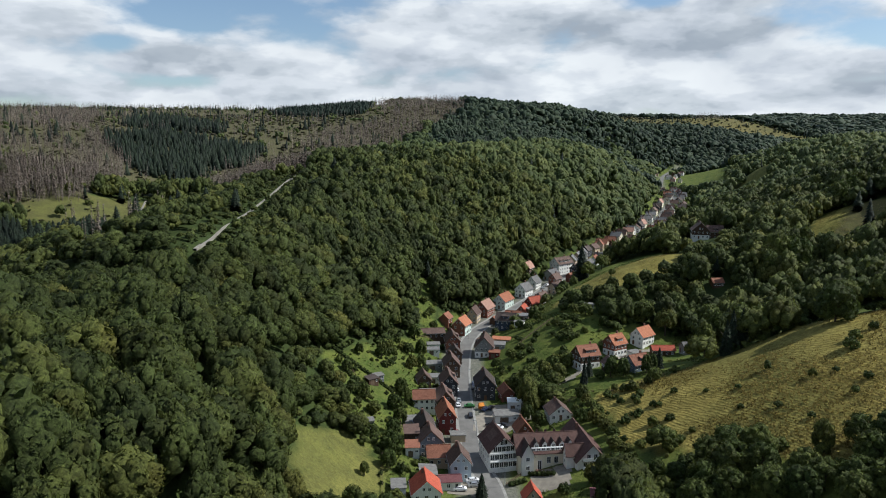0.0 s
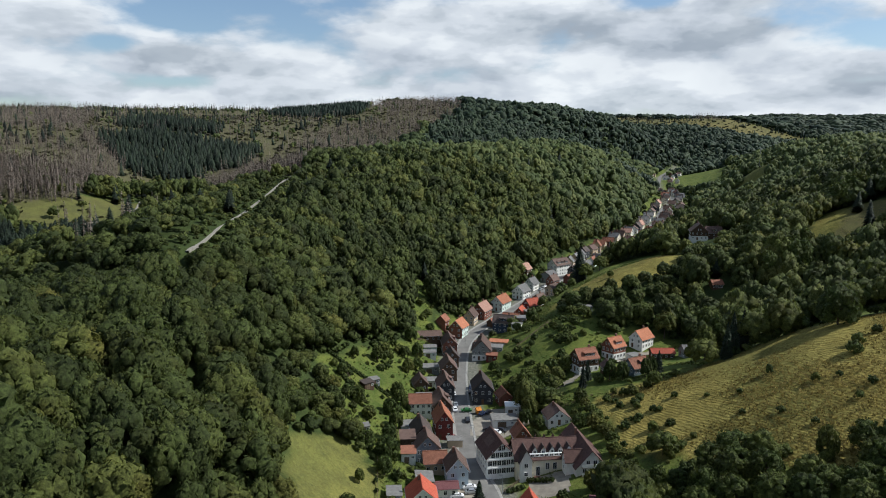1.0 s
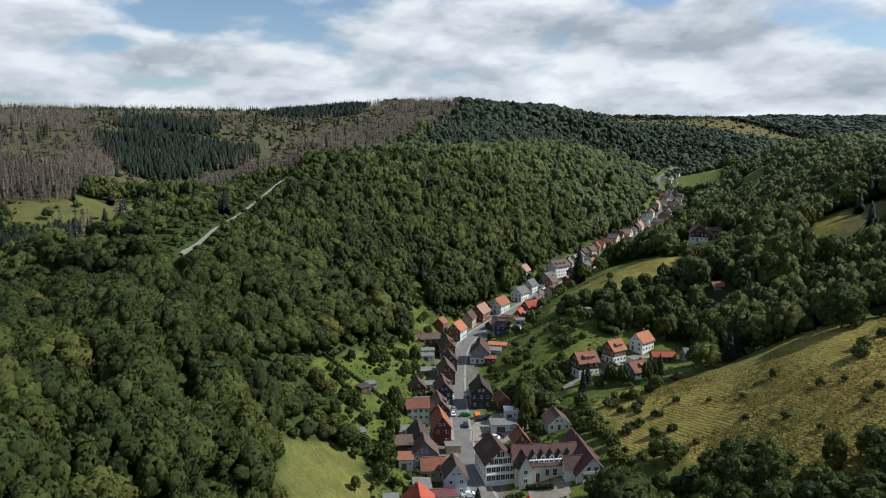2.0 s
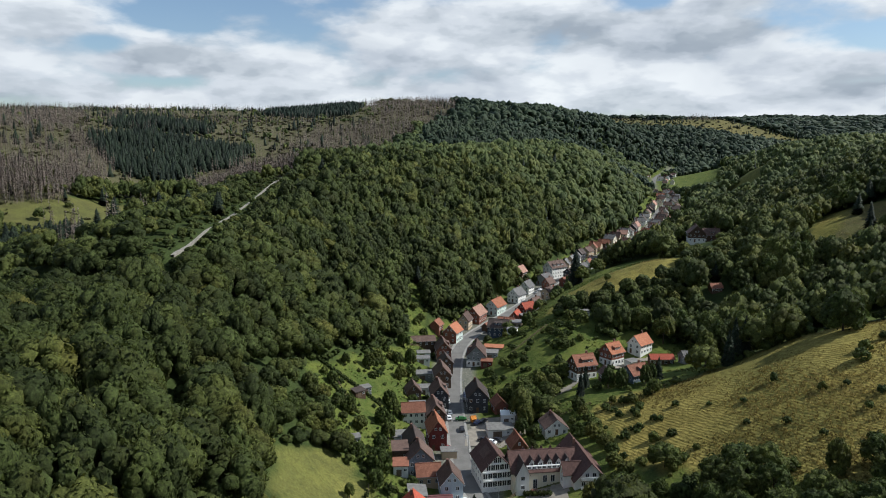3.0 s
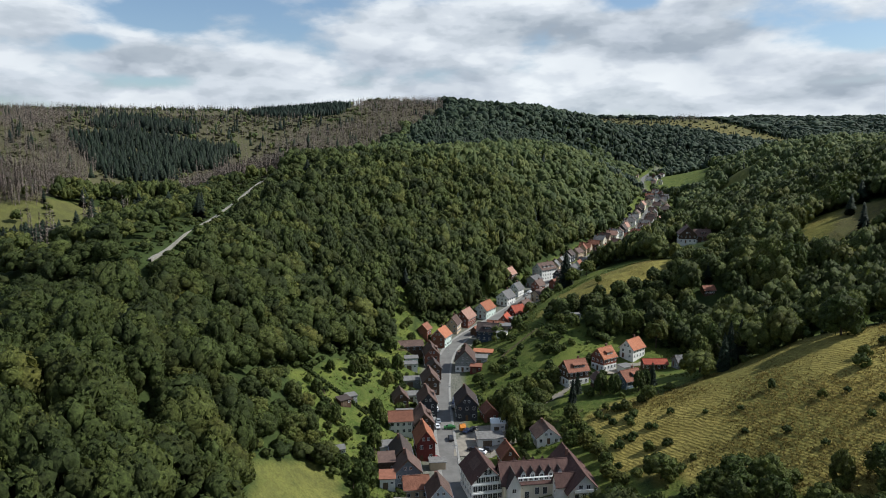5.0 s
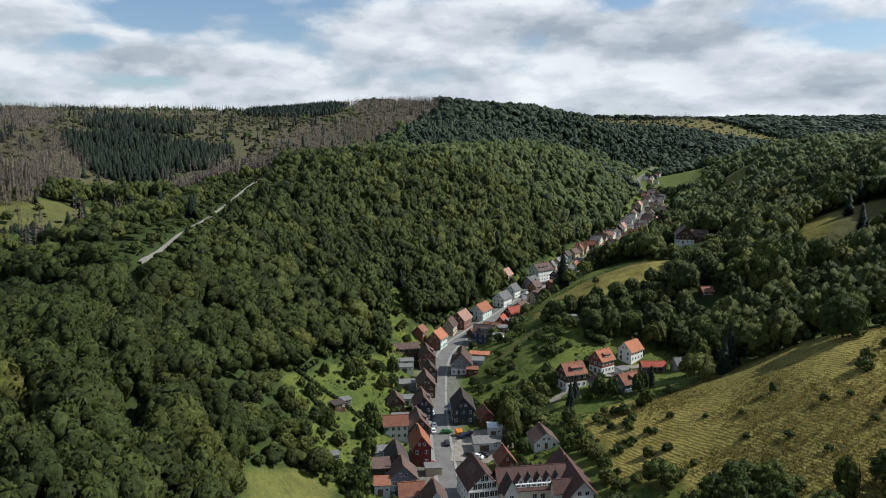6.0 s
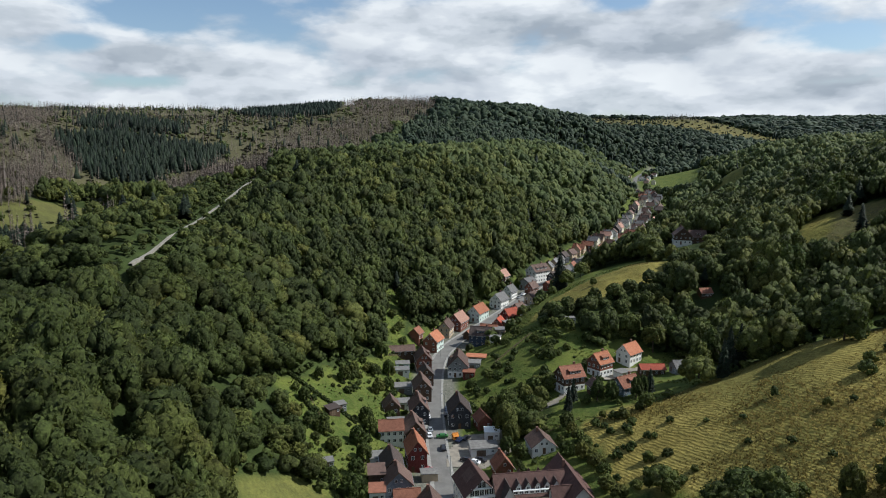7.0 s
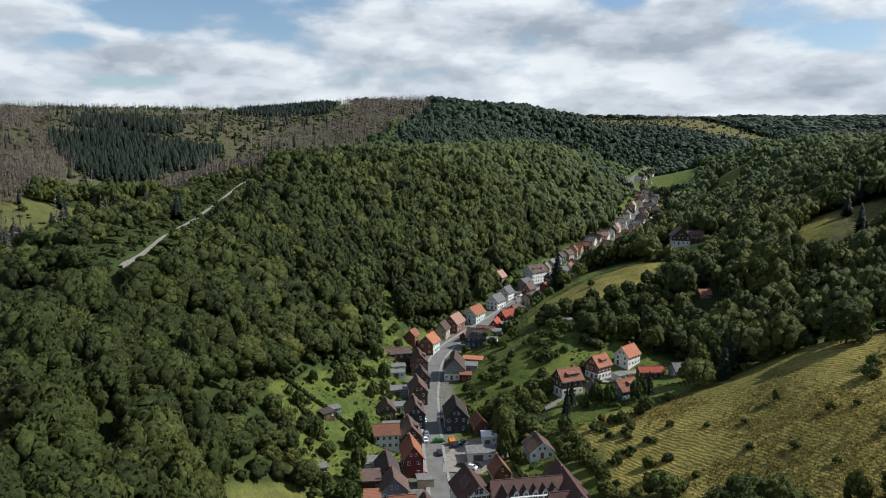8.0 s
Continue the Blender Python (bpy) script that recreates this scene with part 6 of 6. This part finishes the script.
def shrub(x, y, h, w, label="low leafy green shrub", name="shrub", pick=None):
    ob = new(name, BUSHES[tree_rng.randrange(4) if pick is None else pick])
    ob.matrix_basis = pose(x, y, ground_at(x, y) - 0.25 * h, 0, 0, tree_rng.uniform(0, 360)) @ Matrix.Diagonal((w, w, h * 1.25, 1))
    return tagged(ob, label, name, group="shrubs")


def far_from_houses(x, y, gap=5.5):
    return all(math.hypot(x - a, y - b) > gap + r for a, b, r in FOOTPRINTS)


FOOTPRINTS = [(o.location.x, o.location.y, 3.5) for o in scene.objects if o.name.split(".")[0] in ("house", "shed", "garage")]
FOOTPRINTS += [(10, 223, 5), (22, 222, 5), (30, 225, 5), (37, 216, 5), (37, 224, 5), (37, 232, 5), (41, 224, 5)]

# trees with places of their own
tree(130, 253, 14, 12.5, label="large round maple standing alone on the hay meadow", pick=0, clear=-0.2)
tree(71, 448, 23, 11.5, "fir", "tall dark spruce beside the village street", 0)
for x, y, h, w in ((76, 279, 9, 4.0), (99, 271, 15, 5.5), (103, 276, 18, 6), (108, 279, 17, 6), (46, 276, 10, 3.5), (4.3, 202, 8, 4), (49, 283, 9, 3.5)):
    tree(x, y, h, w, "fir", "dark spruce among the gardens")
for x, y, h, w in ((161, 377, 23, 17), (170, 371, 21, 15), (153, 369, 19, 14), (177, 386, 21, 15), (164, 390, 18, 13), (235, 456, 20, 15), (227, 449, 17, 13), (245, 463, 19, 14)):
    tree(x, y, h, w, label="tall spreading broadleaf tree on the wooded slope", clear=-0.05)
for x, y, h, w in ((57, 279, 7.5, 5.5), (61.5, 276.5, 7, 5.0), (70, 275, 7, 4.5), (73, 277.5, 6.5, 4.0)):
    tree(x, y, h, w, label="dense dark green yew tree beside the chalets", pick=0, clear=-0.15)
for x, y, h, w in ((101, 287, 17, 10), (95, 283, 14, 8), (110, 288, 18, 11), (92, 330, 13, 10), (100, 336, 14, 11), (84, 340, 11, 9), (112, 330, 15, 12), (120, 318, 16, 12), (112, 308, 14, 10), (124, 300, 15, 11),
                   (51, 336, 4.5, 5), (57, 344, 6, 7), (72, 336, 7, 7), (70, 262, 5, 5), (64, 333, 5, 5),
                   (25, 284, 11, 8), (31, 287, 10, 9), (21, 290, 6, 6), (28, 275, 9, 7), (36, 294, 8, 8), (42, 296, 7, 7), (30, 268, 7, 6), (24, 262, 8, 6), (43, 262, 6, 5), (12, 293, 5, 4.5), (20, 322, 4.5, 5), (24, 318, 4, 5), (13, 316, 5, 5), (30, 352, 4, 5), (36, 362, 5, 5), (46, 322, 5, 6), (52, 350, 5, 6), (42, 340, 3.5, 4.5), (18, 286, 7, 6), (34, 281, 7, 7), (27, 294, 7, 7),
                   (44, 258, 4, 4), (45, 252, 4, 4), (46, 246, 4.5, 5), (46, 240, 4, 4.5), (47, 234, 4.5, 5), (48, 228, 4, 4.5), (47, 220, 4.5, 5), (49, 214, 4, 5), (59, 209, 7.5, 9.5),
                   (66, 188, 10, 9), (72, 190, 10, 9), (78, 186, 9, 9), (70, 182, 10, 10), (62, 180, 9, 9), (76, 178, 9, 9), (84, 172, 7, 8), (86, 166, 7, 8), (91, 178, 9, 5), (99, 176, 8, 8), (98, 168, 8, 9), (106, 172, 8, 9), (92, 162, 7, 9), (104, 164, 8, 9), (112, 166, 7, 8),
                   (50, 200, 4, 5), (54, 196, 5, 5), (58, 190, 5, 6), (46, 204, 6, 5), (37, 203, 6, 5), (42, 198, 5, 6), (-30, 197, 4, 3), (-24, 380, 4, 5), (-20, 372, 4, 5), (-28, 392, 5, 5), (-18, 362, 4, 4), (-22, 366, 3.5, 4), (-30, 402, 5, 5), (-44, 214, 5, 6), (-40, 220, 5, 6), (-46, 220, 6, 6), (-38, 216, 4, 5), (-50, 212, 7, 7), (-34, 220, 4, 5), (-52, 205, 7, 7), (-43, 226, 5, 6), (-20, 190, 4, 4), (-22, 184, 5, 5), (-26, 178, 6, 6), (-18, 180, 4, 4), (-30, 176, 7, 6), (58, 172, 9, 9), (66, 172, 9, 9), (80, 164, 8, 9), (74, 168, 9, 9), (96, 156, 8, 9), (88, 156, 8, 9), (52, 182, 7, 8), (48, 188, 6, 7), (110, 156, 8, 9), (118, 158, 8, 9),
                   (-24, 216, 8, 7), (-24, 207, 6, 5), (-23, 198, 4, 4), (-31, 219, 5, 5), (-25, 230, 6, 5), (-24, 243, 6, 5), (-27, 252, 6, 5), (-22, 276, 9, 6), (-26, 268, 6, 5), (-24, 261, 7, 5), (-24, 296, 6, 5), (-21, 305, 6, 5), (-27, 313, 5, 5), (-22, 322, 7, 5), (-26, 336, 7, 6), (-38, 248, 6, 5), (-46, 262, 5, 4), (-33, 240, 5, 5), (-18, 336, 6, 5), (-36, 288, 7, 5), (-44, 280, 5, 3.5), (-34, 302, 5, 5),
                   (22, 255, 6, 5), (26, 250, 5, 5), (40, 245, 5, 5), (44, 240, 6, 5), (36, 255, 4.5, 4.5), (120, 436, 10, 10), (125, 442, 11, 11), (80, 398, 4, 4), (74, 444, 10, 9), (86, 462, 10, 9)):
    if far_from_houses(x, y, 2.0 if h < 9 else 3.0):
        tree(x, y, h, w)
for x, y, h, w in ((106, 217, 2.6, 2.6), (121.6, 226, 4.2, 4.5), (126, 232, 3.4, 4.0), (91.8, 207, 1.8, 2.6), (72, 244, 2.2, 2.4), (64, 240, 2.4, 2.6), (99, 233, 3.0, 2.2), (88, 228, 1.4, 2.2), (112, 215, 1.6, 2.0), (66, 226, 2.6, 3.0), (60, 246, 2.4, 2.6), (55, 250, 2.6, 2.8), (58, 238, 2.0, 2.2), (80, 235, 1.4, 1.8), (84, 215, 1.5, 2.0), (69, 213, 1.8, 2.2), (96, 195, 1.6, 2.0), (116, 205, 2.2, 2.6), (110, 200, 1.8, 2.2), (134, 236, 2.6, 3.0), (52, 258, 3, 3), (62, 258, 2.5, 3), (67, 261, 3, 3)):
    shrub(x, y, h, w, "dark thorn bush on the hay meadow")


def garden_shrubs():
    r = random.Random(9)
    n = 0
    while n < 170:
        x, y = r.uniform(-56, -13), r.uniform(188, 350)
        if not inside(OPEN_LAND["gardens"][1], np.array([x]), np.array([y]))[0] or not far_from_houses(x, y, 1.5):
            continue
        big = r.random() < 0.3
        w = r.uniform(2.2, 4.2) if big else r.uniform(0.8, 1.8)
        shrub(x, y, w * r.uniform(0.7, 1.1), w, "rounded leafy green garden shrub" if big else "small clipped garden bush")
        n += 1
    n = 0
    while n < 120:  # shrubs between and behind the houses on the other side
        x, y = r.uniform(12, 66), r.uniform(190, 345)
        d, _ = road_gap(x, y)
        if d[0] < 8 or not far_from_houses(x, y, 1.5) or (3 < x < 24 and 247 < y < 275) or (18 < x < 33 and 203 < y < 219) or (34 < x < 47 and 262 < y < 282):
            continue
        w = r.uniform(1.2, 4.0)
        shrub(x, y, w * r.uniform(0.7, 1.0), w)
        n += 1
    for _ in range(60):  # rough corner below the hay meadow
        x, y = r.uniform(46, 120), r.uniform(140, 204)
        if inside(OPEN_LAND["low_corner"][1], np.array([x]), np.array([y]))[0]:
            w = r.uniform(1.5, 4.5)
            shrub(x, y, w * r.uniform(0.6, 1.0), w, "dark wild shrub below the hay meadow")
    up = [q for q in ROAD_LINE if 362 < q[1] < 960]
    places = []
    for _ in range(330):  # greenery between the houses farther up
        k = r.randrange(len(up) - 1)
        off = r.choice((-1, 1)) * r.uniform(8, 27)
        a, b = up[k], up[k + 1]
        n = math.hypot(b[0] - a[0], b[1] - a[1])
        x, y = a[0] + off * (b[1] - a[1]) / n, a[1] - off * (b[0] - a[0]) / n
        if far_from_houses(x, y, 0.6):
            places.append((x, y, r.uniform(2.5, 6.0)))
    x, y, w = np.array(places).T
    scatter_mesh("village_bushes", [broadleaf(160 + j, 7, 1, 40, 0.075) for j in range(5)], GARDEN_LEAVES, x, y, land(x, y) - 0.5, w * 1.15, w, wood_tint(x, y), "leafy green bushes between the village houses", "bushes", rounded=0.45)
    for a, b in (((-54, 273), (-37, 269)), ((-37, 269), (-28, 264)), ((-46, 262), (-38, 252)), ((25, 247), (27, 236)), ((13.5, 209), (19, 212)), ((20, 215), (28, 212))):
        m = int(math.dist(a, b) / 1.3)
        for k in range(m):
            shrub(a[0] + (b[0] - a[0]) * k / m, a[1] + (b[1] - a[1]) * k / m, 1.5, 1.9, "dense clipped hedge plant in a row", "hedge_plant", 3)


garden_shrubs()
